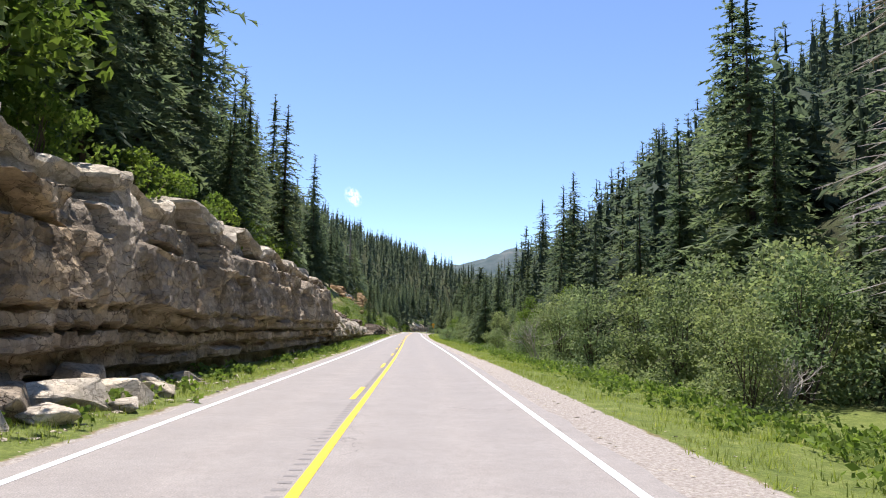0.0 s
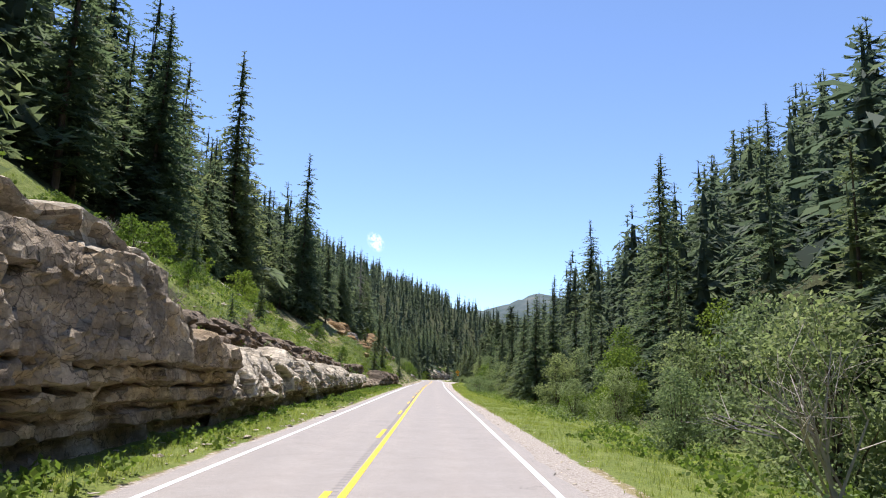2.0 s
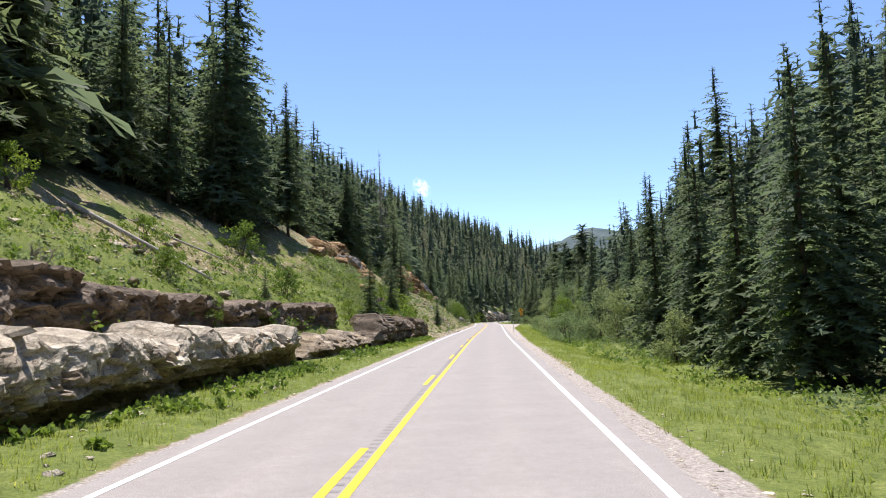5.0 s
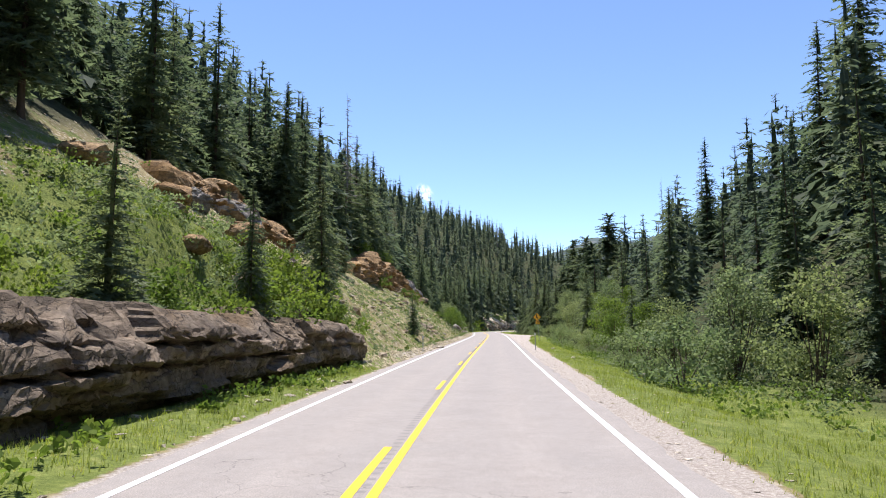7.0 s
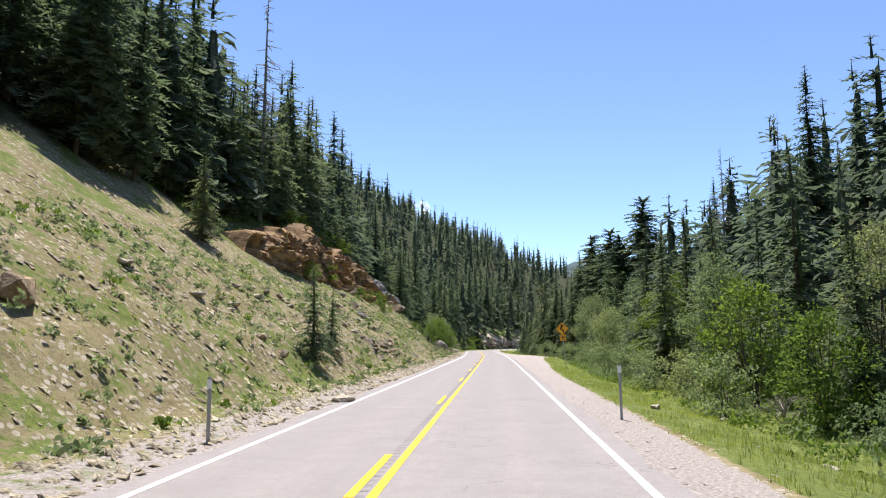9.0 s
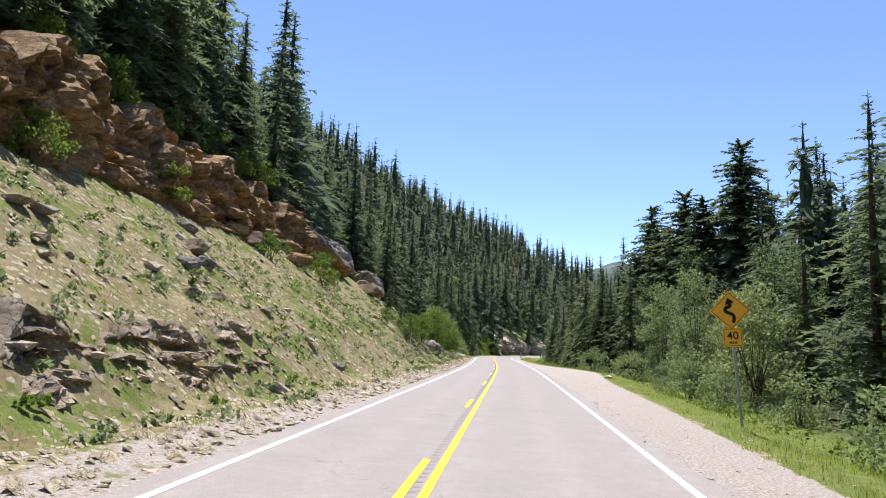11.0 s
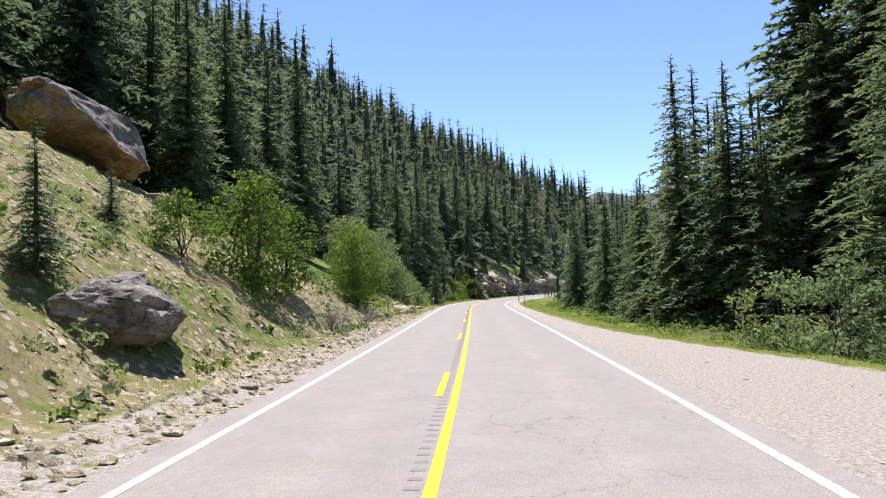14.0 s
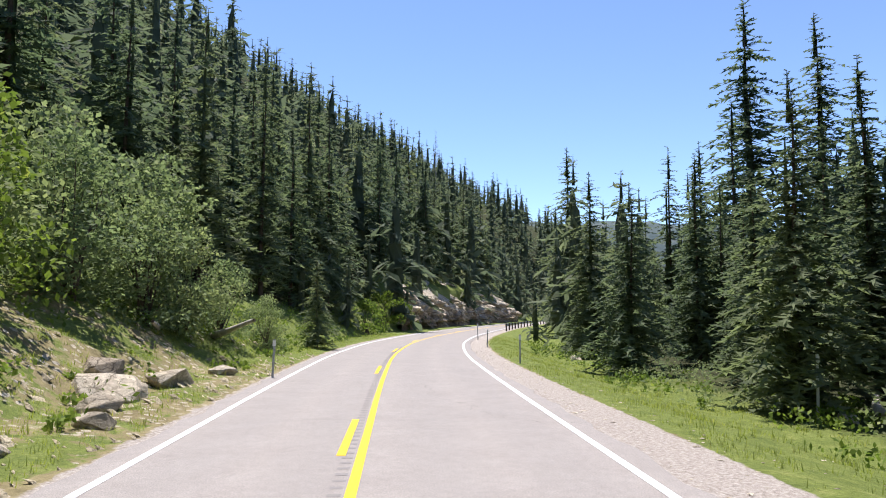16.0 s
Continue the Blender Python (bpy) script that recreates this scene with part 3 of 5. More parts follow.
def shrub(seed, height, width, count, leaf, material, label, name="shrub", stem=0.022):
    """A bush: a few thin stems hidden in uneven clumps of leaves that reach to the ground."""
    r = np.random.RandomState(seed)
    blobs = []
    for k in range(26):
        a, q, h = r.uniform(0, 6.28), r.uniform(0, 1) ** 0.55, r.uniform(0.06, 0.92)
        w = width * 0.5 * math.sqrt(max(0.08, 1.0 - (h - 0.25) ** 2 * 1.5)) * (0.55 if h > 0.75 else 1.0)
        blobs.append((math.cos(a) * q * w, math.sin(a) * q * w, h * height, r.uniform(0.1, 0.22) * min(height, width)))
    root = tagged(new(name), label, "bush", "bushes")
    sv, sf = stems(r, [b[:3] for b in sorted(blobs, key=lambda b: -b[2])[:9]], stem)
    part("stem", mesh_from("stem", sv, sf, BARK), None, root)
    cv = leaf_cloud(r, blobs, count, leaf)
    part("leaves", mesh_from("leaves", cv, np.arange(len(cv)).reshape(-1, 4), material), None, root)
    return root


def broadleaf(seed, height, width, count, leaf, material, label):
    """A small aspen or alder: several stems, a tall uneven crown in clumps."""
    r = np.random.RandomState(seed)
    blobs = []
    for k in range(62):
        h = 0.02 + 0.94 * r.uniform(0, 1) ** 1.45
        w = width * 0.5 * math.sin(min(1.0, (1.06 - h) * 1.5) * 1.5)
        a, q = r.uniform(0, 6.28), r.uniform(0, 1) ** 0.5
        blobs.append((math.cos(a) * q * w, math.sin(a) * q * w, h * height, r.uniform(0.07, 0.16) * width + 0.18))
    root = tagged(new("broadleaf_tree"), label, "tree", "broadleaf trees")
    sv, sf = stems(r, [b[:3] for b in sorted(blobs, key=lambda b: -b[2])[:26:2]], 0.015 + height * 0.006)
    part("stem", mesh_from("stem", sv, sf, BARK), None, root)
    cv = leaf_cloud(r, blobs, count, leaf)
    part("leaves", mesh_from("leaves", cv, np.arange(len(cv)).reshape(-1, 4), material), None, root)
    return root


def put(kind, x, y, s=1.0, turn=None, sz=None, sink=0.0, tilt=0.0):
    """A copy of a plant or stone standing on the ground."""
    z = float(ground(x, y)) - sink
    c = copy_thing(kind, pose(x, y, z, tilt, 0, random.uniform(0, 360) if turn is None else turn))
    c.scale = (s, s, sz or s)
    return c


SPRUCES = [spruce("spruce_tree", 10 + k, 10.0, (0.165, 0.19, 0.225, 0.175, 0.25, 0.22)[k], (44, 42, 40, 46, 30, 38)[k], (9, 9, 9, 9, 9, 10)[k], (13, 13, 13, 13, 13, 22)[k],
                  ("tall narrow dark green spruce on the forest edge", "dark green spruce with drooping boughs on the slope", "broad full green spruce beside the road",
                   "slender dark fir with a pointed top", "young bushy green spruce on the stony slope", "tall pine with a blunt rounded crown")[k], (0.06, 0.1, 0.03, 0.05, 0.02, 0.2)[k],
                  blunt=k == 5, thin=0.6 if k == 5 else 0.34, short=0.8 if k == 5 else 0.62) for k in range(6)]
MID = [spruce("spruce_tree", 20 + k, 10.0, (0.205, 0.23, 0.255)[k], (28, 27, 26)[k], 8, 13, "dark green conifer standing among others at the forest edge", 0.05, thin=0.32, short=0.62) for k in range(3)]
BACK = [spruce("spruce_tree", 27, 10.0, 0.23, 25, 7, 9, "dark conifer in the second row of the forest", 0.05, thin=0.36, short=0.66)]
FINE = [spruce("spruce_tree", 24 + k, 10.0, (0.2, 0.23)[k], (46, 44)[k], 9, 15, ("tall spruce with drooping sunlit boughs at the roadside", "broad green spruce with dense fine twigs beside the road")[k], 0.05, thin=0.36, short=0.52) for k in range(2)]
DEAD = [dead_tree(31, 10.0), dead_tree(32, 10.0)]
BUSHES = [shrub(41, 1.8, 2.4, 1700, 0.105, LEAVES, "bright green leafy bush on the slope"),
          shrub(42, 1.8, 2.2, 1700, 0.1, WILLOW, "grey-green willow bush on the bank"),
          shrub(43, 1.5, 2.4, 1600, 0.105, LEAVES, "low bright green bush among the rocks")]
BROAD = [broadleaf(51, 5.0, 3.2, 3500, 0.16, LEAVES, "fresh green aspen with an open crown"),
         broadleaf(52, 5.0, 3.8, 4800, 0.16, WILLOW, "tall grey-green willow thicket on the creek bank"),
         broadleaf(53, 5.0, 3.6, 3700, 0.165, LEAVES, "leafy green alder beside the road")]
TALL = [broadleaf(54, 10.0, 5.6, 7200, 0.19, WILLOW, "tall grey-green cottonwood on the creek bank"), broadleaf(55, 10.0, 5.2, 6800, 0.19, LEAVES, "tall fresh green aspen among the conifers")]
MASTERS = TALL + SPRUCES + MID + FINE + BACK + DEAD + BUSHES + BROAD
rng = random.Random(7)


def tree_to(x, y, top, kind=None, wide=1.0):
    """A conifer at x, y whose top stands at that height above the road."""
    h = max(2.5, top - float(ground(x, y)))
    return grow(x, y, h, kind, wide)


def grow(x, y, h, kind=None, wide=1.0):
    k = SPRUCES[rng.randrange(4)] if kind is None else kind
    if kind in (None, SPRUCES[0], SPRUCES[1], SPRUCES[2]) and abs(x - float(centre(y))) < 14 and h > 7:
        k = FINE[rng.randrange(2)]
    return put(k, x, y, h / 10 * wide * rng.uniform(0.92, 1.08), rng.uniform(0, 360), h / 10)


# conifers that stand out, by place and height of the top
for x, y, top in ((-8.3, 47.3, 15.2), (-22.7, 109.6, 37.4), (-21.7, 144, 36.8), (-22.4, 241, 25.5), (-25.5, 263, 38.5), (-23.3, 260, 34.7), (-22.9, 288, 29.2), (-18, 147, 23.7)):
    tree_to(x, y, top)
for x, y, top in ((23.4, 107.7, 26.0), (33, 186, 37), (28, 184, 28.5), (44, 126, 40), (32.4, 231, 31), (47.6, 308.5, 37.5), (9.6, 295, 15.4), (14.4, 371, 21.4), (22.4, 343, 26.6), (14.5, 333, 12.4), (27.6, 342, 25)):
    tree_to(x, y, top)
# left slope
for x, y, h in ((-8.9, 40.7, 8), (-8.8, 36.9, 7.5), (-11, 32.2, 13), (-10.1, 26.3, 11), (-11.5, 22, 14), (-12.5, 38, 13), (-10.2, 44, 10), (-25.6, 85.7, 19), (-19.5, 83, 17), (-17.8, 79, 15),
                (-20.7, 139.2, 20), (-22.5, 192.8, 16), (-10.9, 162.6, 10.5), (-9.6, 158.5, 8), (-20.8, 231.8, 16), (-25.3, 211.7, 18), (-20.6, 222.5, 11), (-21.2, 227.5, 13), (-20.9, 234.5, 9), (-21.3, 243.5, 12), (-21.4, 196.7, 13), (-18.6, 297, 15), (-20, 301, 18), (-19, 306, 16), (-18.4, 291, 13), (-18, 311, 19), (-21.2, 237, 10), (-8.8, 145.7, 5.6)):
    grow(x, y, h)
# a close row along the top of the outcrop
for q in range(17):
    y = 203 + q * 2.9 + rng.uniform(-0.8, 0.8)
    grow(float(centre(y)) - rng.uniform(19.0, 21.2), y, rng.uniform(6, 14), rng.choice(MID), 1.1)
# young trees on the left slope
for x, y, h in ((-14.1, 76.3, 3.4), (-9.9, 70.6, 2.2), (-11.7, 82.7, 2.6), (-12.1, 122.9, 1.9), (-9.2, 138, 5.5), (-8.4, 188.6, 4.4), (-16.9, 196.1, 5.3), (-8.9, 194.1, 3.4), (-13.9, 268.9, 2.8), (-10.9, 258.5, 2.8),
                (-9.4, 252.8, 1.3), (-9.8, 265.6, 3.0), (-12.4, 272.6, 2.0), (-7.8, 327.3, 4.6), (-15.7, 161, 1.9)):
    grow(x, y, h, SPRUCES[4])
# right bank
for x, y, h in ((20.5, 31, 15), (18.5, 40, 15), (19.5, 45, 22), (22.5, 54, 24), (18, 52, 17), (11.6, 128.4, 13), (15.9, 130.5, 9), (19.3, 96.3, 20), (14.2, 77.7, 8), (18.5, 121, 13), (9.6, 114.8, 10), (10.4, 111.1, 11.5), (12.5, 112.5, 13), (10.8, 124.2, 10.5),
                (9.9, 130, 11), (14.4, 160, 12), (14.4, 259, 10), (9.7, 201.5, 9.5), (10.7, 181.3, 6.2), (12.7, 176.6, 13), (13.6, 331.7, 11), (11.2, 291.5, 14.6), (12.4, 300.6, 17.3), (7.6, 310.4, 9.5)):
    grow(x, y, h)
for x, y, h in ((9.0, 305.4, 7.3), (9.9, 317.3, 8), (11.6, 313, 11), (13.2, 312, 13), (7.9, 334, 11.5), (11.5, 326.6, 11), (12.6, 293, 12), (16.4, 285, 15), (8.2, 299.8, 9.5), (6.6, 322, 8.5), (15.5, 305, 15)):
    grow(x, y, h, SPRUCES[rng.choice((0, 1, 2))], 1.1)
for x, y, top in ((19.3, 299, 23.2), (18.6, 289, 18.2), (20.3, 293, 19.0), (21, 284.6, 22.1), (15.8, 289.5, 14.6), (21.5, 278, 20), (24.7, 275.4, 25.9)):
    tree_to(x, y, top, SPRUCES[5])
put(DEAD[0], -21.2, 218, 2.3)
put(DEAD[1], 38, 253, 2.0)
put(DEAD[1], 10.5, 300.3, 1.3)
put(DEAD[0], -27.5, 268, 1.9)
put(DEAD[0], 31.5, 256, 1.8, None, 2.1)
put(DEAD[1], 0.5 + 1.0, 520, 1.7, None, 2.2)
put(DEAD[1], 12.8, 23.0, 2.0, 40, 1.9)
put(DEAD[0], 14.6, 24.6, 1.9, 200, 1.6)
# bushes and broadleaf trees
for x, y, h in ((-8.3, 25.8, 2.0), (-8.5, 30.1, 2.2), (-8.1, 33, 1.9), (-8.4, 38, 2.0), (-8.4, 43, 1.8), (-8.6, 46.4, 2.2), (-8.6, 21, 2.2), (-8.4, 17, 2.0), (-8.3, 28, 1.7), (-13.4, 61, 1.3), (-9.8, 58, 1.3), (-16.7, 132, 2.3), (-19.4, 220, 2.2), (-19.8, 225, 2.4), (-19.6, 230, 2.2), (-19.9, 235, 2.4), (-19.7, 240, 2.0), (-20.4, 246, 2.2), (11.6, 94, 1.6), (12.9, 97.6, 1.2), (11.4, 99, 1.3), (14.4, 101.5, 1.8), (10.6, 90, 1.5), (11.8, 87, 1.8), (10.2, 81, 1.4), (-11.6, 167.2, 1.7), (-8.7, 146.5, 2.4), (-9.2, 149.5, 2.8), (-9.6, 152.6, 2.9), (-8.4, 143, 2.0), (-9.0, 140, 1.8), (-12.9, 66, 1.6), (-14.2, 71, 1.8), (-11.3, 68, 1.1), (-15.6, 80, 2.0), (-13.0, 86, 1.2), (-17.0, 96, 2.2), (-15.0, 92, 1.6), (-12.0, 90, 0.9), (-18.6, 112, 2.0), (-16.2, 118, 1.5), (-13.6, 115, 1.3), (-10.2, 96, 0.8), (-10.9, 118, 1.4), (-12.6, 128, 1.6), (-9.6, 157.9, 1.7),
                (-11.3, 155.8, 1.9), (-8.2, 155.6, 2.6), (-10.9, 150, 1.8), (-14.3, 243.3, 1.9), (-9.2, 254.5, 2.2), (-11.1, 252.2, 1.3), (-9.5, 261.8, 2.3), (-11.1, 274.2, 1.8), (-7.2, 350, 3.0), (-6.3, 357, 3.2), (-4.4, 364, 2.6), (-16.2, 216, 1.8), (-17.5, 226, 2.0), (-15.4, 236, 1.6), (-15.6, 247, 1.8), (-10.4, 136, 1.5), (-13, 103, 1.3), (-10.5, 112, 1.2)):
    put(rng.choice(BUSHES[::2]), x, y, h / 1.65 * rng.uniform(0.9, 1.1), None, h / 1.65)
for x, y, h in ((-9.3, 14.8, 7.5), (-9.7, 18.2, 8.0), (-10.2, 21.0, 6.5), (-9.9, 277.4, 4.4), (-9.9, 280.6, 3.6), (-9.6, 294, 4.6), (-10.6, 297, 3.8), (-12.3, 306, 5.0)):
    put(BROAD[2], x, y, h / 5 * 1.1, None, h / 5)
for x, y, h in ((-14, 314.1, 5.6), (-12.2, 311.2, 4.6), (-13.4, 308, 5.0), (-10.6, 315.8, 3.6), (-12.5, 316.9, 5.3), (-11.2, 314, 3.8), (-10.1, 318.5, 2.8), (-9.2, 322, 2.2)):
    put(BROAD[1], x, y, h / 5 * 1.15, None, h / 5)
for x, y, h in ((12.6, 44, 5.4), (12, 37, 5.0), (11.8, 31.5, 4.2), (13.6, 29.6, 5.2), (15.6, 32.5, 6.0), (16.5, 37, 6.5), (15.5, 42, 6.5), (12.2, 60, 5), (10.4, 55.5, 4.8), (11.0, 49, 5.2), (12.2, 70.5, 4.8), (14, 92, 4.4), (8.9, 122.3, 2.6), (14.4, 161, 5), (15.6, 276, 6.5), (16.9, 268, 5), (9.8, 26, 3.2), (9.0, 63, 3.0), (9.2, 84, 2.6)):
    put(BROAD[1], x, y, h / 5 * 1.1, None, h / 5)
for x, y, h in ((13.5, 66, 6), (15.2, 74, 7), (10.6, 78, 3.2), (13.6, 88, 6.5), (16.5, 97, 6), (13.2, 118, 6), (17, 136, 8), (12.2, 139, 6), (10.4, 156, 5), (9.6, 164, 4), (15.8, 190, 8), (14.6, 204, 7), (12.5, 85, 5), (11.5, 104, 5), (14, 106, 5.5), (16.8, 226, 9), (15, 170, 6.5), (13.1, 250, 9), (11.4, 197, 7.6), (8.9, 180.1, 3.8), (10.5, 175.4, 4.4), (13.5, 263, 9.5), (14.2, 254.1, 6.4), (14.6, 246, 7.3),
                (17, 244, 10.5), (16.6, 300.9, 6), (16.8, 284, 12), (19.8, 275.5, 12.5), (10.2, 189, 5.5), (12, 208, 6.5), (13, 219, 7), (11.5, 233, 6), (12.6, 240, 6.5), (10.8, 149, 4.5)):
    if h > 6.4:
        put(TALL[0 if y > 240 else rng.randrange(2)], x, y, h / 10, None, h / 10)
    else:
        put(BROAD[1] if y > 240 else rng.choice(BROAD), x, y, h / 5, None, h / 5)

# willows standing close along the creek bank
for q in range(22):
    y = 152 + q * 6.0 + rng.uniform(-2.5, 2.5)
    h = rng.uniform(1.3, 2.7)
    put(BUSHES[1], float(centre(y)) + float(soft(y, GRAVEL)) + rng.uniform(4.0, 6.0), y, h / 1.65 * rng.uniform(0.9, 1.2), None, h / 1.65)
# forest edges, tree by tree
for side, line in ((-1, TREELINE_LEFT), (1, TREELINE_RIGHT)):
    y = -12.0
    while y < (440 if side < 0 else 350):
        y += rng.uniform(3.4, 5.6)
        for row in range(2 if side < 0 else 1):
            e = float(lerp(y, line)) + 1.5 + row * 4.0 + rng.uniform(0, 3.5) + (5.0 if side > 0 else 0)
            yy = y + rng.uniform(-1.5, 1.5)
            x = float(centre(yy)) + side * e
            if side < 0 and 47 < yy < 70:
                continue
            grow(x, yy, rng.uniform(0.5, 1.0) * (19 if side < 0 else 15), BACK[0] if row else rng.choice(MID), 1.05)


def forest(name, label, boxes, seed, detail):
    """A far wood as one mesh of many small conifers."""
    r = np.random.RandomState(seed)
    kinds = [conifer_parts(200 + k, 10.0, s, *detail, core=0.2, thin=0.7, short=0.75)[2] for k, s in enumerate((0.26, 0.31, 0.34, 0.23))]
    out = []
    for side, e0, e1, y0, y1, gap, tall in boxes:
        ys = np.arange(y0, y1, gap)
        es = np.arange(e0, e1, gap)
        E, Y = [a.reshape(-1) + r.uniform(-0.5, 0.5, len(ys) * len(es)) * gap for a in np.meshgrid(es, ys)]
        X = centre(Y) + side * E
        Z = ground(X, Y)
        keep = r.rand(len(X)) < 0.93
        for x, y, z in zip(X[keep], Y[keep], Z[keep]):
            h = tall * (0.36 + 0.72 * r.uniform(0, 1) ** 1.5) / 10
            a = r.uniform(0, 6.28)
            c, s = math.cos(a) * h * r.uniform(0.9, 1.2), math.sin(a) * h
            v = kinds[r.randint(4)]
            out.append(np.stack([v[:, 0] * c - v[:, 1] * s + x, v[:, 0] * s + v[:, 1] * c + y, v[:, 2] * h + z - 0.4], -1))
    v = np.concatenate(out)
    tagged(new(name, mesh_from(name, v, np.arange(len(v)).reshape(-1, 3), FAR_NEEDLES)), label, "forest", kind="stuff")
    return len(out), len(v)


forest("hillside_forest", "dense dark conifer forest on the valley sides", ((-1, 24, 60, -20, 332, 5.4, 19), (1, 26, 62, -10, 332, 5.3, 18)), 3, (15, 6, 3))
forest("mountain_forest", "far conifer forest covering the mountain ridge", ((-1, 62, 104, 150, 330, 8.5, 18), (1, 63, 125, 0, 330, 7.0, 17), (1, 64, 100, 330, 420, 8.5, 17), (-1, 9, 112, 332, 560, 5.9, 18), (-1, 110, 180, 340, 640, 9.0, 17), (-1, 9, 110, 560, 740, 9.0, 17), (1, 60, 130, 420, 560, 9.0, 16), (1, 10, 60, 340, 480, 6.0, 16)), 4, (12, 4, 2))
for ob in MASTERS:
    for o in (*ob.children_recursive, ob):
        bpy.data.objects.remove(o)


# ---- rock ----
def chunk(u, v, w):
    """Random height of the cracked block at that place, how near its edge, and how far above its middle."""
    d, pts = noise.voronoi(Vector((u, v, w)))
    p = pts[0]
    k = math.sin(p.x * 12.9898 + p.y * 78.233 + p.z * 37.719) * 43758.5453
    return k - math.floor(k), d[1] - d[0], v - p.y


def cliff(name, label, y0, y1, foot, top, material, seed, beds, rough=0.3, size=(1.8, 0.9), step=0.14, rise=0.13, lean=0.08, base=-0.35, crown=2.0, slump=0.9, back=2.6, ragged=0.25, tip=0.35, cap=None, capped=0.0, deep=1.0):
    """A rock face along the road: beds (height, set-back) one above another, broken into cracked blocks, with a ragged top."""
    r = np.random.RandomState(seed)
    ys = np.arange(y0, y1 + step / 2, step)
    hts = np.array([float(top(y)) for y in ys]) + ragged * ripple(ys, ys * 0.2, 5.0, seed) + 0.5 * ragged * ripple(ys, ys * 0.3, 1.7, seed + 1)
    ends = smooth01((ys - y0) / 1.6) * smooth01((y1 - ys) / 1.6)
    low = max(base, 0.0)
    hts = low + (hts - low) * (0.2 + 0.8 * ends)
    feet = np.array([float(foot(y)) for y in ys])
    start = base if base <= 0 else base - 0.6
    m = int((float(max(hts)) - start) / rise) + 2
    verts = np.zeros((len(ys), m + 6, 3))
    bz, bo = [b[0] for b in beds], [b[1] for b in beds]
    for i, (y, h, f) in enumerate(zip(ys, hts, feet)):
        c = float(centre(y))
        e = f
        for k in range(m):
            z = start + (h - start) * k / (m - 1)
            zw = z + 0.13 * noise.noise(Vector((y * 0.22, 0, seed))) + 0.05 * noise.noise(Vector((y * 0.9, 0, seed + 3)))
            q = max(0, int(np.searchsorted(bz, zw)) - 1)
            yw = y + 0.35 * noise.noise(Vector((y * 0.8, z * 0.8, seed + 7)))
            a1, e1, v1 = chunk(yw / size[0], (zw + 0.25 * q) / size[1], seed + 3.1 * q)
            a2, e2, v2 = chunk(yw / size[0] * 2.7 + 5, zw / size[1] * 2.4, seed + 9.7 * q)
            o = rough * (a1 - 0.5) + 0.4 * rough * (a2 - 0.5) - bo[q]
            o -= (tip * a1 * v1 * size[1] + 0.8 * tip * a2 * v2 * size[1] / 2.4)
            a3, e3, v3 = chunk(yw / size[0] * 6.5, zw / size[1] * 5.5, seed + 1.3)
            o += 0.2 * rough * (a3 - 0.5) - 0.5 * tip * a3 * v3 * size[1] / 5.5
            o *= 1 - 0.7 * float(smooth01((z - h + 0.45) / 0.45))
            o -= deep * (0.12 * max(0.0, 1 - e1 / 0.1) + 0.06 * max(0.0, 1 - e2 / 0.11))
            o += 0.16 * noise.noise(Vector((y * 0.4, z * 0.5, seed + 11))) + 0.06 * noise.noise(Vector((y * 1.9, z * 2.3, seed + 5))) + 0.035 * noise.noise(Vector((y * 5.3, z * 6.1, seed + 6)))
            over = max(0.0, z - low - crown * (0.75 + 0.5 * a1))
            e = f + lean * max(z - low, 0) + slump * over - o * (0.25 + 0.75 * ends[i]) + (1 - ends[i]) * 0.6
            verts[i, k] = (c - e, y + 0.04 * noise.noise(Vector((y * 3, z * 3, seed + 2))), z)
        for k, (de, dz) in enumerate(((0.12, 0.03), (0.4, 0.08), (0.9, 0.12), (1.6, 0.08), (back * 0.8, 0.0), (back, -0.5))):
            te = e + de
            z = h + dz + 0.1 * noise.noise(Vector((y * 1.1, te * 1.1, seed + 8))) + 0.05 * noise.noise(Vector((y * 3.5, te * 3.5, seed)))
            if k >= 4:
                z = min(z, float(ground(c - te, y)) - 0.15 * (k - 3))
            verts[i, m + k] = (c - te, y, z)
    n, mm = verts.shape[:2]
    idx = np.arange(n * mm).reshape(n, mm)
    q = np.stack([idx[:-1, :-1], idx[1:, :-1], idx[1:, 1:], idx[:-1, 1:]], -1).reshape(-1, 4)
    me = mesh_from(name, verts.reshape(-1, 3), q, material)
    # Upper faces get the paler rock; their sunlit look is put into its colour.
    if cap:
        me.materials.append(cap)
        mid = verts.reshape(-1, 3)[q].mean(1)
        paler = mid[:, 2] > low + (capped or crown * 0.8) + 0.5 * ripple(mid[:, 1], mid[:, 2] * 2, 2.4, seed + 2) + 0.3 * ripple(mid[:, 1], mid[:, 2], 0.9, seed + 4)
        me.polygons.foreach_set("material_index", paler.astype(int))
    return tagged(new(name, me), label, "rock face", kind="structure")


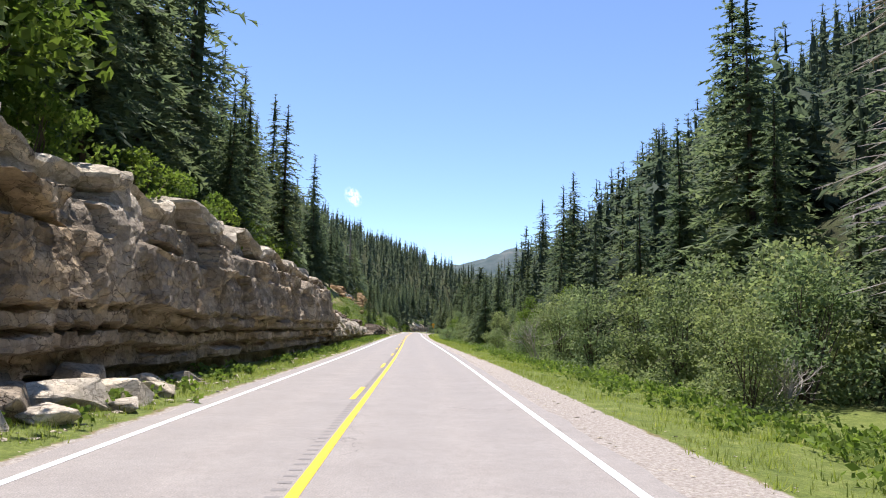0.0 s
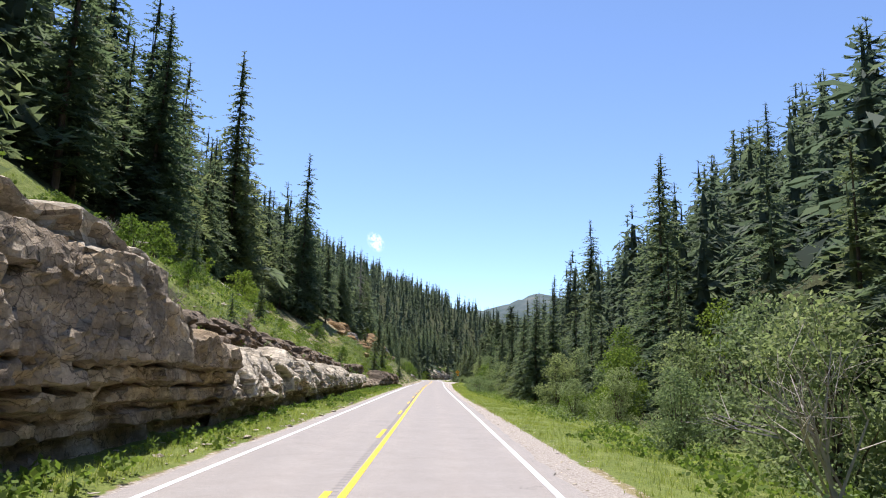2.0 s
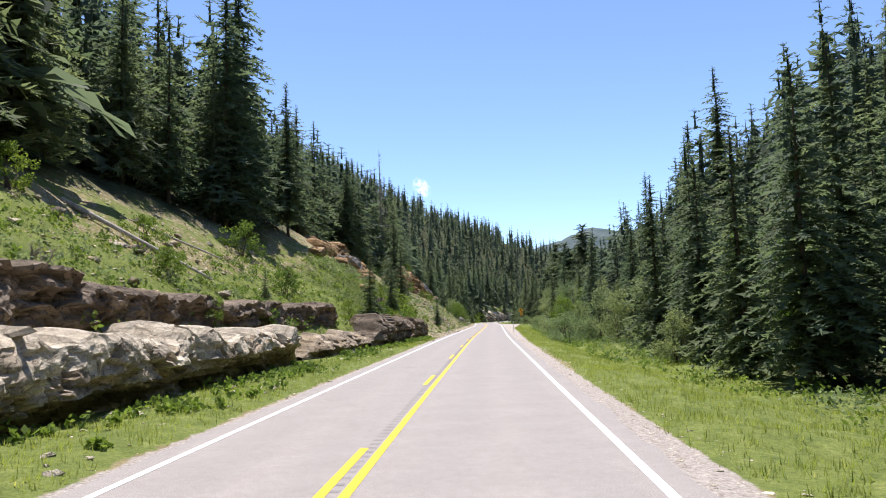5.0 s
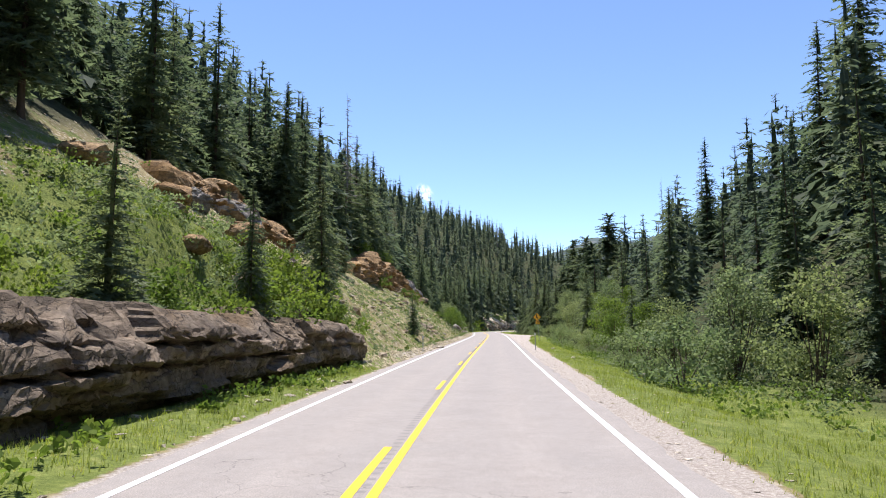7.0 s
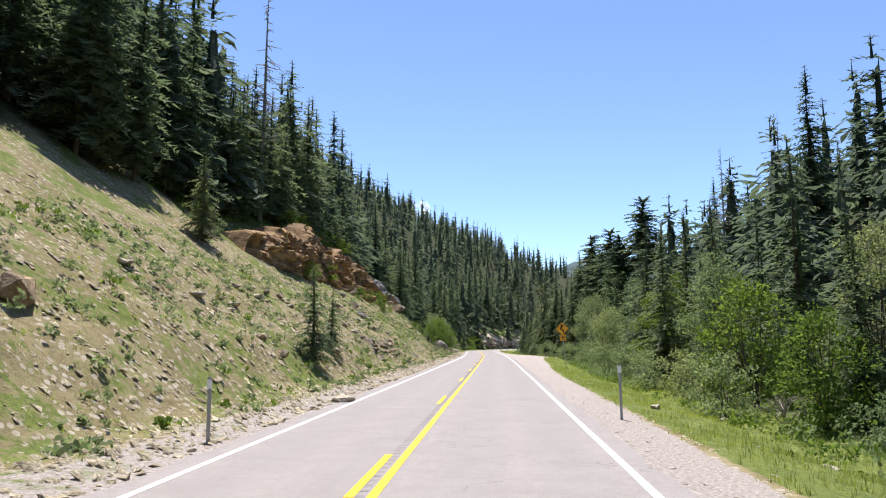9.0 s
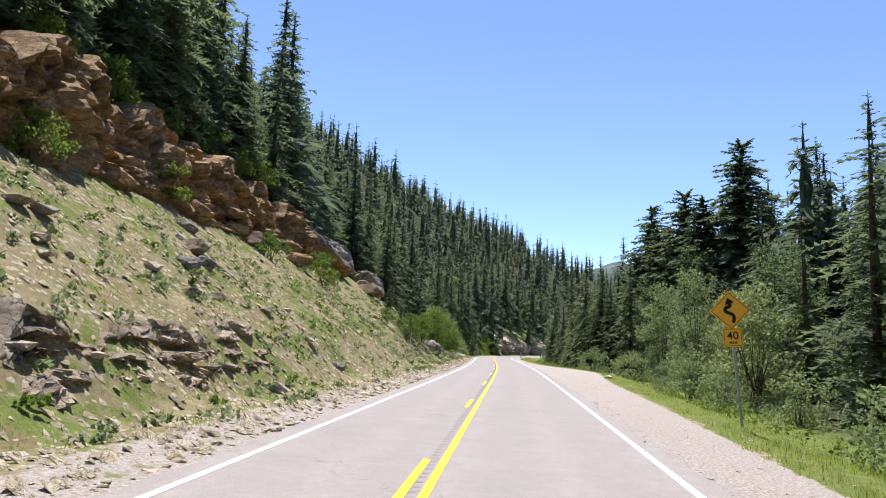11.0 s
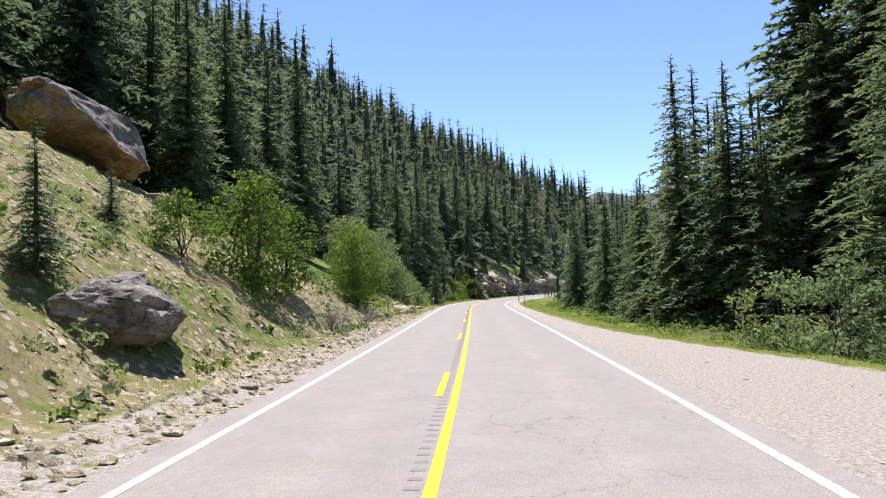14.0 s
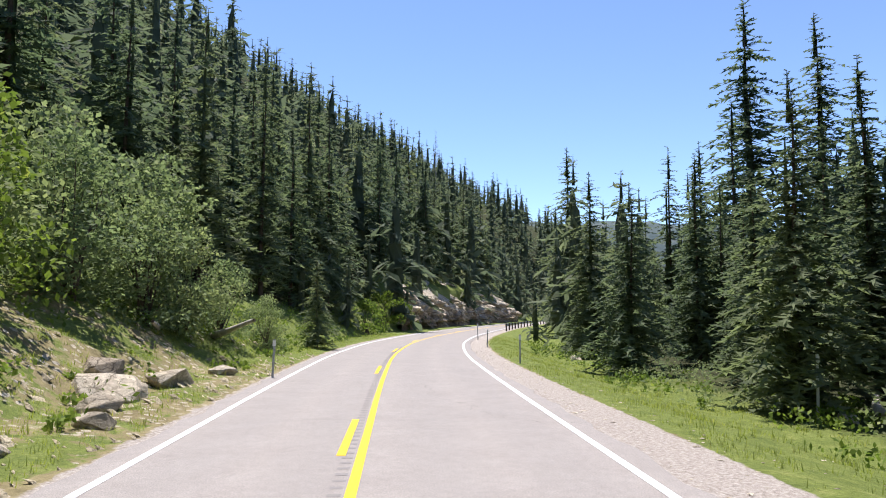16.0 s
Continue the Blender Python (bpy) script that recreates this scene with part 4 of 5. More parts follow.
L1 = lambda y: float(soft(y, LEDGE, 0.9))
F1 = lambda y: float(soft(y, FOOT))
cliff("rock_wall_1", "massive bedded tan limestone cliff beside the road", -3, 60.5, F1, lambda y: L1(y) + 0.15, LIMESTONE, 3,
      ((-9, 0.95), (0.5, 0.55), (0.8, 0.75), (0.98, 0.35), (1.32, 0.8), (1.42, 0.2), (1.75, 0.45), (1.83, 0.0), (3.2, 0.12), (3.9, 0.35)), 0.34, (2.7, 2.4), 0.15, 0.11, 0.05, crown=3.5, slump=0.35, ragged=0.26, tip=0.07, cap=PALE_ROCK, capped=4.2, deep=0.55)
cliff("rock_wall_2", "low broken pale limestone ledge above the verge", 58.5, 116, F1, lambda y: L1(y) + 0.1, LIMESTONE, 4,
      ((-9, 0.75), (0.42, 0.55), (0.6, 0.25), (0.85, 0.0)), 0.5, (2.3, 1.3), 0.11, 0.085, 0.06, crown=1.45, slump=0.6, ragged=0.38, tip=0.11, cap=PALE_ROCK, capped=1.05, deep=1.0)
cliff("rock_wall_3", "dark weathered upper limestone ledge under the grass slope", 61, 131, lambda y: F1(y) + 2.3, lambda y: L1(y) + 1.75 - 0.5 * float(smooth01((y - 90) / 30)) + 0.2 * float(ripple(np.float64(y), np.float64(2), 11, 41)), DARK_LIMESTONE, 5,
      ((-9, 0.2), (2.7, 0.0), (3.1, 0.15), (3.5, 0.0)), 0.5, (1.5, 0.7), 0.17, 0.14, base=1.0, lean=0.08, ragged=0.24, tip=0.15, deep=1.6)
# Darker limestone here: the face's dirt and shade are put into its colour.
cliff("rock_wall_4", "low bedded grey limestone ledge with bushes on top", 131, 156.5, F1, lambda y: L1(y) + 0.45, DARK_LIMESTONE, 6, ((-9, 0.55), (0.3, 0.35), (0.5, 0.05), (0.95, 0.4), (1.05, 0.0), (1.4, 0.3), (1.5, 0.05)), 0.4, (2.8, 1.5), 0.12, 0.09, lean=0.05, crown=1.5, ragged=0.4, tip=0.1, deep=0.7)
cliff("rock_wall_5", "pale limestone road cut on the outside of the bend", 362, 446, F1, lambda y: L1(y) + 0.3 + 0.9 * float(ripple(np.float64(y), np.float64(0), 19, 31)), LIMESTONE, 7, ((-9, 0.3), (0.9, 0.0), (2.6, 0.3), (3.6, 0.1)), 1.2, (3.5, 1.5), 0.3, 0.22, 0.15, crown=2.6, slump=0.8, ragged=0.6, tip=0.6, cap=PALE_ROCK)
cliff("rock_wall_6", "ochre rock outcrop along the top of the scree", 204, 252, lambda y: 14.9 + 1.4 * float(ripple(np.float64(0), np.float64(y), 17, 3)), lambda y: float(ground(centre(y) - 18.0, y)) + 0.2 + 0.5 * float(ripple(np.float64(3), np.float64(y), 9, 13)), RED_ROCK, 8,
      ((-9, 0.5), (7.4, 0.0), (8.9, 0.35), (9.3, 0.0), (10.6, 0.3)), 1.2, (1.7, 1.7), 0.2, 0.17, 0.15, base=6.0, back=3.6, crown=6.0, slump=0.3, ragged=0.5, tip=0.2, deep=2.0)
cliff("rock_wall_7", "small bedded limestone ledge at the foot of the scree", 205.5, 219, lambda y: F1(y) + 1.9 + 0.02 * (y - 205), lambda y: 1.75 + 0.4 * float(ripple(np.float64(y), np.float64(1), 5, 43)), LIMESTONE, 9,
      ((-9, 0.0), (0.95, 0.5), (1.12, 0.0), (1.3, 0.35), (1.5, 0.15)), 0.55, (1.1, 0.45), 0.11, 0.08, base=0.2, lean=0.5, back=2.4, ragged=0.4, tip=0.15, deep=1.4)


cliff("rock_wall_8", "ochre rock bank below the trees", 156.5, 176, lambda y: 13.6 + 0.8 * float(ripple(np.float64(1), np.float64(y), 9, 3)), lambda y: float(ground(centre(y) - 16.8, y)) + 0.9, RED_ROCK, 12,
      ((-9, 0.3), (6.2, 0.0), (7.2, 0.4), (8.0, 0.0)), 1.1, (1.6, 1.5), 0.16, 0.15, 0.25, base=3.6, back=3.4, crown=4.0, slump=0.4, ragged=0.5, tip=0.25, deep=2.0)
cliff("rock_wall_9", "broken limestone ledge in the grassy bank", 118, 132, lambda y: F1(y) + 0.3, lambda y: L1(y) * 0.75, LIMESTONE, 14, ((-9, 0.3), (0.4, 0.0), (0.8, 0.2)), 0.5, (1.2, 0.6), 0.12, 0.09, 0.35, crown=0.6, slump=0.8, tip=0.6)


def stone_mesh(seed, points=22, flat=0.75, fine=True):
    """A broken block of rock: a hull of random points, its edges worn and its faces a little uneven."""
    r = np.random.RandomState(seed)
    bm = bmesh.new()
    for p in r.normal(0, 1, (points, 3)):
        p = p / max(np.linalg.norm(p), 0.3) * np.array([1, 0.8, flat]) * r.uniform(0.75, 1.1)
        bm.verts.new(p * 0.5)
    hull = bmesh.ops.convex_hull(bm, input=bm.verts)
    bmesh.ops.delete(bm, geom=list({g for g in hull["geom_interior"] + hull["geom_unused"] if isinstance(g, bmesh.types.BMVert)}), context="VERTS")
    if fine:
        bmesh.ops.dissolve_limit(bm, angle_limit=0.3, verts=bm.verts, edges=bm.edges)
        bmesh.ops.bevel(bm, geom=list(bm.edges), offset=0.014, segments=1, affect="EDGES")
        bmesh.ops.triangulate(bm, faces=bm.faces)
        bmesh.ops.subdivide_edges(bm, edges=bm.edges, cuts=1)
        for v in bm.verts:
            v.co += 0.035 * Vector(noise.noise_vector(v.co * 3.1 + Vector((seed, 0, 0)))) + 0.02 * Vector(noise.noise_vector(v.co * 9 + Vector((0, seed, 0))))
    return bm


def boulder(seed, material, label, flat=0.75):
    me = bpy.data.meshes.new("boulder")
    bm = stone_mesh(seed, 22, flat)
    bm.to_mesh(me)
    bm.free()
    me.materials.append(material)
    return tagged(new("boulder", me), label, "rock", "boulders")


def crag(seed, material, label, flat=0.75, fine=2):
    """A large weathered rock: a worn hull, split by cracks and roughened at several scales."""
    bm = stone_mesh(seed, 26, flat, False)
    bmesh.ops.dissolve_limit(bm, angle_limit=0.3, verts=bm.verts, edges=bm.edges)
    bmesh.ops.bevel(bm, geom=list(bm.edges), offset=0.02, segments=1, affect="EDGES")
    bmesh.ops.triangulate(bm, faces=bm.faces)
    for _ in range(fine):
        bmesh.ops.subdivide_edges(bm, edges=[g for g in bm.edges if g.calc_length() > 0.05], cuts=1, use_grid_fill=True)
        bmesh.ops.triangulate(bm, faces=bm.faces)
    bm.normal_update()
    moved = []
    for v in bm.verts:
        a1, e1, v1 = chunk(v.co.x * 3.2 + seed, v.co.z * 5.0, v.co.y * 3.2)
        a2, e2, v2 = chunk(v.co.x * 8.0, v.co.z * 13.0 + seed, v.co.y * 8.0)
        o = 0.07 * (a1 - 0.5) + 0.03 * (a2 - 0.5) - 0.02 * max(0.0, 1 - e1 / 0.1) + 0.03 * noise.noise(v.co * 3.5 + Vector((seed, 0, 0))) + 0.014 * noise.noise(v.co * 11)
        moved.append(v.co + v.normal * o)
    for v, c in zip(bm.verts, moved):
        v.co = c
    me = bpy.data.meshes.new("boulder")
    bm.to_mesh(me)
    bm.free()
    me.materials.append(material)
    return tagged(new("boulder", me), label, "rock", "boulders")


ROCKS = [boulder(61, PALE_ROCK, "pale broken limestone boulder in the grass"), boulder(62, PALE_ROCK, "flat pale limestone slab on the verge", 0.45), crag(63, GREY_ROCK, "dark grey lichened boulder on the scree", 0.75, 3),
         boulder(64, LIMESTONE, "tan limestone block fallen from the slope", 0.65), crag(65, RED_ROCK, "ochre rock block on the outcrop", 0.7)]


SLAB = crag(67, GREY_ROCK, "huge grey overhanging slab with an ochre underside", 0.62, 3)
SLAB.data.materials.append(RED_ROCK)
for face in SLAB.data.polygons:
    face.material_index = 1 if face.normal.z < -0.12 else 0
ROCKS.append(SLAB)


def rock(k, x, y, size, high=1.0, sink=0.25, turn=None, tilt=0.0):
    c = put(ROCKS[k], x, y, size, turn, size * high, 0.0, tilt)
    c.location.z += size * high * (0.33 - sink)
    return c


# fallen blocks below the first wall
for x, y, s, k in ((-5.8, 18.8, 1.0, 0), (-6.1, 17.2, 1.2, 0), (-5.6, 19.9, 0.7, 1), (-5.9, 23, 0.7, 0), (-6.3, 16, 1.1, 3), (-5.2, 17.8, 0.5, 1), (-6.0, 20.9, 0.9, 0), (-6.4, 14.6, 1.3, 0), (-5.5, 15.9, 0.6, 1), (-5.5, 22, 0.4, 1), (-6.6, 19, 1.3, 3)):
    rock(k, x + 0.25, y, s * 1.7, 0.85)
# ledges above the low wall
for x, y, s, k in ((-10.2, 80, 0.9, 1), (-10.4, 93.1, 1.9, 1), (-9.6, 72, 0.9, 1), (-8.3, 66, 1.0, 0), (-8.2, 69, 1.3, 1), (-8.2, 72.5, 1.1, 0), (-8.4, 76, 1.4, 1), (-8.3, 79.5, 1.0, 0), (-8.6, 84, 1.2, 1), (-8.6, 88, 0.9, 0), (-8.7, 95, 1.0, 1), (-8.8, 99, 1.1, 0), (-8.9, 103.5, 1.0, 0), (-8.8, 107, 0.9, 1)):
    rock(k, x, y, s, 0.8)
# scree slope
for x, y, s, k in ((-5.1, 179.7, 0.8, 1), (-11.3, 170.5, 0.9, 3), (-10.8, 173, 1.4, 3), (-6.6, 159.9, 0.8, 3), (-5.2, 144.7, 0.4, 1), (-8.6, 163, 1.2, 3), (-17.6, 228, 1.7, 4), (-7.7, 215.7, 1.0, 1), (-11.8, 215.9, 0.8, 1), (-12.2, 219, 1.2, 2),
                   (-5.8, 223, 0.6, 0), (-5.5, 221.4, 0.4, 1), (-6.2, 223.5, 0.45, 3), (-5.6, 224.3, 0.4, 0), (-8.2, 225.1, 0.8, 2), (-5.3, 229.1, 0.4, 0)):
    rock(k, x, y, s)
for x, y, s, k in ((-8.9, 266.5, 3.3, 2), (-19.6, 251.5, 4.2, 4), (-16.2, 268, 3.4, 3), (-9.3, 259.3, 0.8, 3), (-8.8, 259.1, 0.8, 3), (-5.4, 252.4, 0.5, 0), (-5.8, 251.5, 0.45, 3), (-6.4, 253.1, 0.6, 0), (-13.3, 262.3, 1.1, 3),
                   (-5.4, 261.9, 0.4, 1), (-5.8, 265.6, 0.45, 1), (-16, 283, 3.0, 3), (-15.8, 249, 3.0, 4), (-16.3, 243.5, 2.6, 4), (-16.9, 236, 2.4, 3)):
    rock(k, x, y, s, 0.8)
for x, y, s, k in ((-8.7, 306.1, 1.7, 0), (-8.1, 304.4, 1.2, 0), (-8.0, 311.6, 0.9, 1), (-7.4, 302.8, 0.8, 0), (-8.3, 308.5, 1.4, 1), (-7.7, 300.6, 0.9, 0), (-9.3, 307.3, 1.2, 3),
                   (8.0, 268.4, 1.1, 0), (8.5, 260.9, 1.0, 1), (5.9, 245.4, 0.8, 1), (9.6, 264, 0.9, 1), (6.5, 158.5, 0.7, 1), (3.9, 164.3, 0.4, 1), (4.0, 179.5, 0.4, 1), (7.2, 183.6, 0.5, 1), (5.2, 172, 0.5, 1), (8.1, 309, 0.7, 0), (6.2, 331, 0.9, 0)):
    rock(k, x, y, s)


for x, y, z, ry, rz, sx, sy, sz in ((-18.8, 259.9, 10.0, 13, 67, 10.4, 6.0, 5.6), (-18.7, 281.2, 9.0, 15, 75, 8.4, 5.0, 5.2), (-15.9, 162.6, 8.2, 12, 70, 5.2, 3.8, 3.8), (-9.7, 155.8, 3.2, 6, 80, 2.8, 2.2, 1.2)):
    c = copy_thing(SLAB, pose(x, y, z, 0, ry, rz))
    c.scale = (sx, sy, sz)
# blocks of the ochre outcrop, broken slabs in the banks
for x, y, s, k in ((-17.2, 229, 2.6, 4), (-18.6, 226, 2.8, 4), (-16.9, 233.5, 1.9, 4), (-18.2, 236.5, 2.6, 4), (-17.2, 241, 1.8, 3), (-17.6, 246, 2.4, 4), (-17, 222, 2.0, 4), (-15.4, 225, 1.3, 2), (-13.8, 222.5, 1.6, 3), (-12.6, 221.2, 1.1, 2), (-16.4, 268.5, 2.6, 3),
                   (-17.8, 273, 3.0, 3), (-14.6, 167.5, 1.4, 4), (-13.6, 170, 1.1, 3), (-15, 172.5, 1.6, 4), (-14.2, 159.5, 1.5, 4)):
    rock(k, x, y, s, 0.75, 0.2)
for x, y, s, k in ((-11.0, 151, 2.0, 3), (-12.7, 155, 2.4, 4), (-13.6, 158, 2.8, 4), (-11.6, 147.5, 1.6, 4), (-10.4, 157.5, 1.3, 3), (-14.6, 152, 2.6, 4), (-15.6, 156.5, 2.4, 2), (-12.2, 160.5, 1.5, 3), (-9.7, 153.5, 1.0, 1), (-13.0, 149, 1.3, 3), (-15.4, 147, 2.0, 4)):
    rock(k, x, y, s, 0.8, 0.15)
for q in range(70):
    y = rng.choice((rng.uniform(178, 197), rng.uniform(108, 128), rng.uniform(200, 226)))
    e = rng.uniform(6.5, 11.5) if y > 150 else rng.uniform(8, 17)
    rock(rng.choice((0, 1, 1, 3, 3)), float(centre(y)) - e, y, rng.uniform(0.4, 1.0), 0.7, 0.2)
for q in range(75):
    y = rng.uniform(196, 300)
    rock(rng.choice((0, 0, 1, 3)), float(centre(y)) - 3.85 - 1.6 * rng.random() ** 1.5, y, rng.uniform(0.18, 0.42), 0.75, 0.25)
for x, y, s, k in ((12.6, 96, 1.2, 0), (13.8, 99, 1.5, 3), (12.2, 101, 0.8, 1), (14.6, 95, 1.0, 0), (13.2, 103.5, 0.9, 3)):
    rock(k, x, y, s, 0.8, 0.2)
for q in range(46):
    y = rng.uniform(58, 114)
    rock(rng.choice((0, 1, 1, 3)), float(centre(y)) - F1(y) - rng.uniform(1.1, 2.6), y, rng.uniform(0.35, 0.95), 0.6, 0.1)


def scatter(name, label, spots, seed, material, big, small, few=3.2, thick=1.3):
    """Countless small stones lying on the ground, as one mesh."""
    r = np.random.RandomState(seed)
    kinds = []
    for k in range(7):
        bm = stone_mesh(300 + seed * 10 + k, 8, 0.32, False)
        bmesh.ops.triangulate(bm, faces=bm.faces)
        bm.verts.index_update()
        kinds.append((np.array([v.co for v in bm.verts]), np.array([[v.index for v in f.verts] for f in bm.faces])))
        bm.free()
    vs, fs, at = [], [], 0
    for side, y0, y1, near, far, count in spots:
        Y = r.uniform(y0, y1, count)
        lo, hi = near(Y), far(Y)
        E = lo + (hi - lo) * r.uniform(0, 1, count) ** 1.3
        X = centre(Y) + side * E
        Z = ground(X, Y)
        for x, y, z in zip(X, Y, Z):
            v, f = kinds[r.randint(7)]
            s = small + (big - small) * r.uniform(0, 1) ** few
            a = r.uniform(0, 6.28)
            c, d = math.cos(a) * s, math.sin(a) * s
            vs.append(np.stack([v[:, 0] * c - v[:, 1] * d + x, v[:, 0] * d + v[:, 1] * c + y, v[:, 2] * s * thick * r.uniform(0.7, 1.3) + (v[:, 0] * c - v[:, 1] * d) * (-0.68 if x < -5.5 and y > 150 else 0.0) + z + s * 0.05], -1))
            fs.append(f + at)
            at += len(v)
    tagged(new(name, mesh_from(name, np.concatenate(vs), np.concatenate(fs), material)), label, "stones", kind="stuff")


near_road = lambda y: np.full_like(y, 3.55)
foot_of = lambda y: soft(y, FOOT) + 0.6
gravel_in, gravel_out = (lambda y: np.full_like(y, 3.5)), (lambda y: soft(y, GRAVEL) + 0.5)
scatter("scree_stones", "loose pale stones lying on the scree slope", ((-1, 152, 298, near_road, lambda y: 0 * y + 15.5, 20000), (-1, 150, 300, near_road, lambda y: 0 * y + 5.2, 1900), (-1, 106, 176, lambda y: 0 * y + 11, lambda y: 0 * y + 19, 1600), (-1, 296, 322, near_road, lambda y: 0 * y + 8, 500)), 1, SCREE_ROCK, 0.38, 0.07, 1.9, 1.0)
scatter("roadside_stones", "small stones along the verge and below the ledges", ((-1, -5, 152, near_road, foot_of, 1100), (-1, 10, 26, lambda y: 0 * y + 3.9, lambda y: 0 * y + 5.8, 260), (-1, 60, 130, lambda y: soft(y, FOOT) + 2, lambda y: soft(y, FOOT) + 9, 700)), 2, PALE_ROCK, 0.4, 0.05)
scatter("gravel_stones", "loose gravel and cobbles on the shoulder", ((1, 0, 330, gravel_in, gravel_out, 4200), (1, 140, 320, gravel_out, lambda y: gravel_out(y) + 3.5, 700)), 3, PALE_ROCK, 0.16, 0.03, 3.2, 0.6)


def tufts(name, label, spots, seed, material, tall, wide, blades):
    """Grass in tufts, blade by blade, as one mesh."""
    r = np.random.RandomState(seed)
    out = []
    for side, y0, y1, near, far, count, grow_to in spots:
        Y = r.uniform(y0, y1, count)
        lo, hi = near(Y), far(Y)
        E = lo + (hi - lo) * r.uniform(0, 1, count)
        keep = ripple(E * 1.0, Y, 6.0, seed + 1) + r.normal(0, 0.3 if grow_to < 0.75 else 0.6, count) > (0.15 if grow_to < 0.75 else -0.5)
        E, Y = E[keep], Y[keep]
        X = centre(Y) + side * E
        P = np.stack([X, Y, ground(X, Y)], -1)
        n = len(P)
        for b in range(blades):
            a = r.uniform(0, 6.283, n)
            droop = r.uniform(0.15, 0.8, n)
            h = tall * grow_to * r.uniform(0.45, 1.15, n)
            o = P + np.stack([r.normal(0, 0.09, n), r.normal(0, 0.09, n), np.full(n, -0.03)], -1)
            t = np.stack([np.cos(a) * droop * h, np.sin(a) * droop * h, h * (1.1 - 0.5 * droop)], -1)
            w = np.stack([-np.sin(a), np.cos(a), np.zeros(n)], -1) * wide * r.uniform(0.6, 1.2, (n, 1))
            out.append(np.stack([o - w, o + w, o + t], 1))
    v = np.concatenate(out).reshape(-1, 3)
    tagged(new(name, mesh_from(name, v, np.arange(len(v)).reshape(-1, 3), material)), label, "grass", kind="stuff")


tufts("verge_grass", "green roadside grass in uneven tufts", (
    (-1, -4, 152, lambda y: 0 * y + 3.75, lambda y: soft(y, FOOT) + 0.2, 9000, 1.0), (-1, 58, 152, lambda y: soft(y, FOOT) + 2.0, lambda y: soft(y, FOOT) + 10, 12000, 1.0),
    (-1, 150, 300, lambda y: 0 * y + 4.4, lambda y: 0 * y + 15, 26000, 0.7), (-1, 298, 352, lambda y: 0 * y + 3.8, lambda y: 0 * y + 8, 3500, 0.9),
    (1, -4, 215, lambda y: soft(y, GRAVEL) + 0.0, lambda y: soft(y, GRAVEL) + 6.5, 24000, 1.1), (1, 215, 352, lambda y: soft(y, GRAVEL) + 0.1, lambda y: soft(y, GRAVEL) + 5, 8000, 0.9)), 5, GRASS, 0.17, 0.0095, 8)


def weeds(name, label, spots, seed, material, size):
    r = np.random.RandomState(seed)
    out = []
    for side, y0, y1, near, far, count, h in spots:
        for k in range(count):
            y = r.uniform(y0, y1)
            e = r.uniform(float(near(np.float64(y))), float(far(np.float64(y))))
            x = float(centre(y)) + side * e
            z = float(ground(x, y))
            s = h * r.uniform(0.6, 1.3)
            blobs = [(x + r.normal(0, 0.55) * s, y + r.normal(0, 0.55) * s, z + s * r.uniform(0.1, 0.5), s * r.uniform(0.18, 0.42)) for _ in range(5)]
            out.append(leaf_cloud(r, blobs, 46, size))
    v = np.concatenate(out)
    tagged(new(name, mesh_from(name, v, np.arange(len(v)).reshape(-1, 4), material)), label, "undergrowth", kind="stuff")


weeds("green_weeds", "bright green leafy weeds along the road", (
    (1, 0, 60, lambda y: soft(y, GRAVEL) + 1.5, lambda y: soft(y, GRAVEL) + 7.5, 260, 0.6), (-1, 0, 152, lambda y: 0 * y + 4.1, lambda y: soft(y, FOOT), 200, 0.4), (-1, 58, 150, lambda y: soft(y, FOOT) + 2.2, lambda y: soft(y, FOOT) + 9.5, 560, 0.6),
    (-1, 152, 300, lambda y: 0 * y + 4.6, lambda y: 0 * y + 13.5, 170, 0.38), (-1, 200, 256, lambda y: 0 * y + 17.8, lambda y: 0 * y + 22.5, 260, 0.9), (-1, 140, 162, lambda y: 0 * y + 6.4, lambda y: 0 * y + 12, 120, 0.6), (1, 60, 350, lambda y: soft(y, GRAVEL) + 3.0, lambda y: soft(y, GRAVEL) + 8, 520, 0.7), (-1, 298, 345, lambda y: 0 * y + 4.6, lambda y: 0 * y + 9, 120, 0.6),
    (-1, -4, 57, lambda y: soft(y, FOOT) + 1.9, lambda y: soft(y, FOOT) + 4.5, 160, 0.8)), 6, LEAVES, 0.13)
weeds("grey_brush", "grey-green low brush on the slopes", (
    (-1, 60, 300, lambda y: soft(y, FOOT) + 2.5, lambda y: 0 * y + 14, 520, 0.5), (-1, 152, 300, lambda y: 0 * y + 4.6, lambda y: 0 * y + 14, 560, 0.32), (-1, 138, 160, lambda y: 0 * y + 6.2, lambda y: 0 * y + 13, 260, 0.6), (1, 40, 345, lambda y: soft(y, GRAVEL) + 4.0, lambda y: soft(y, GRAVEL) + 9, 320, 0.9)), 7, WILLOW, 0.12)


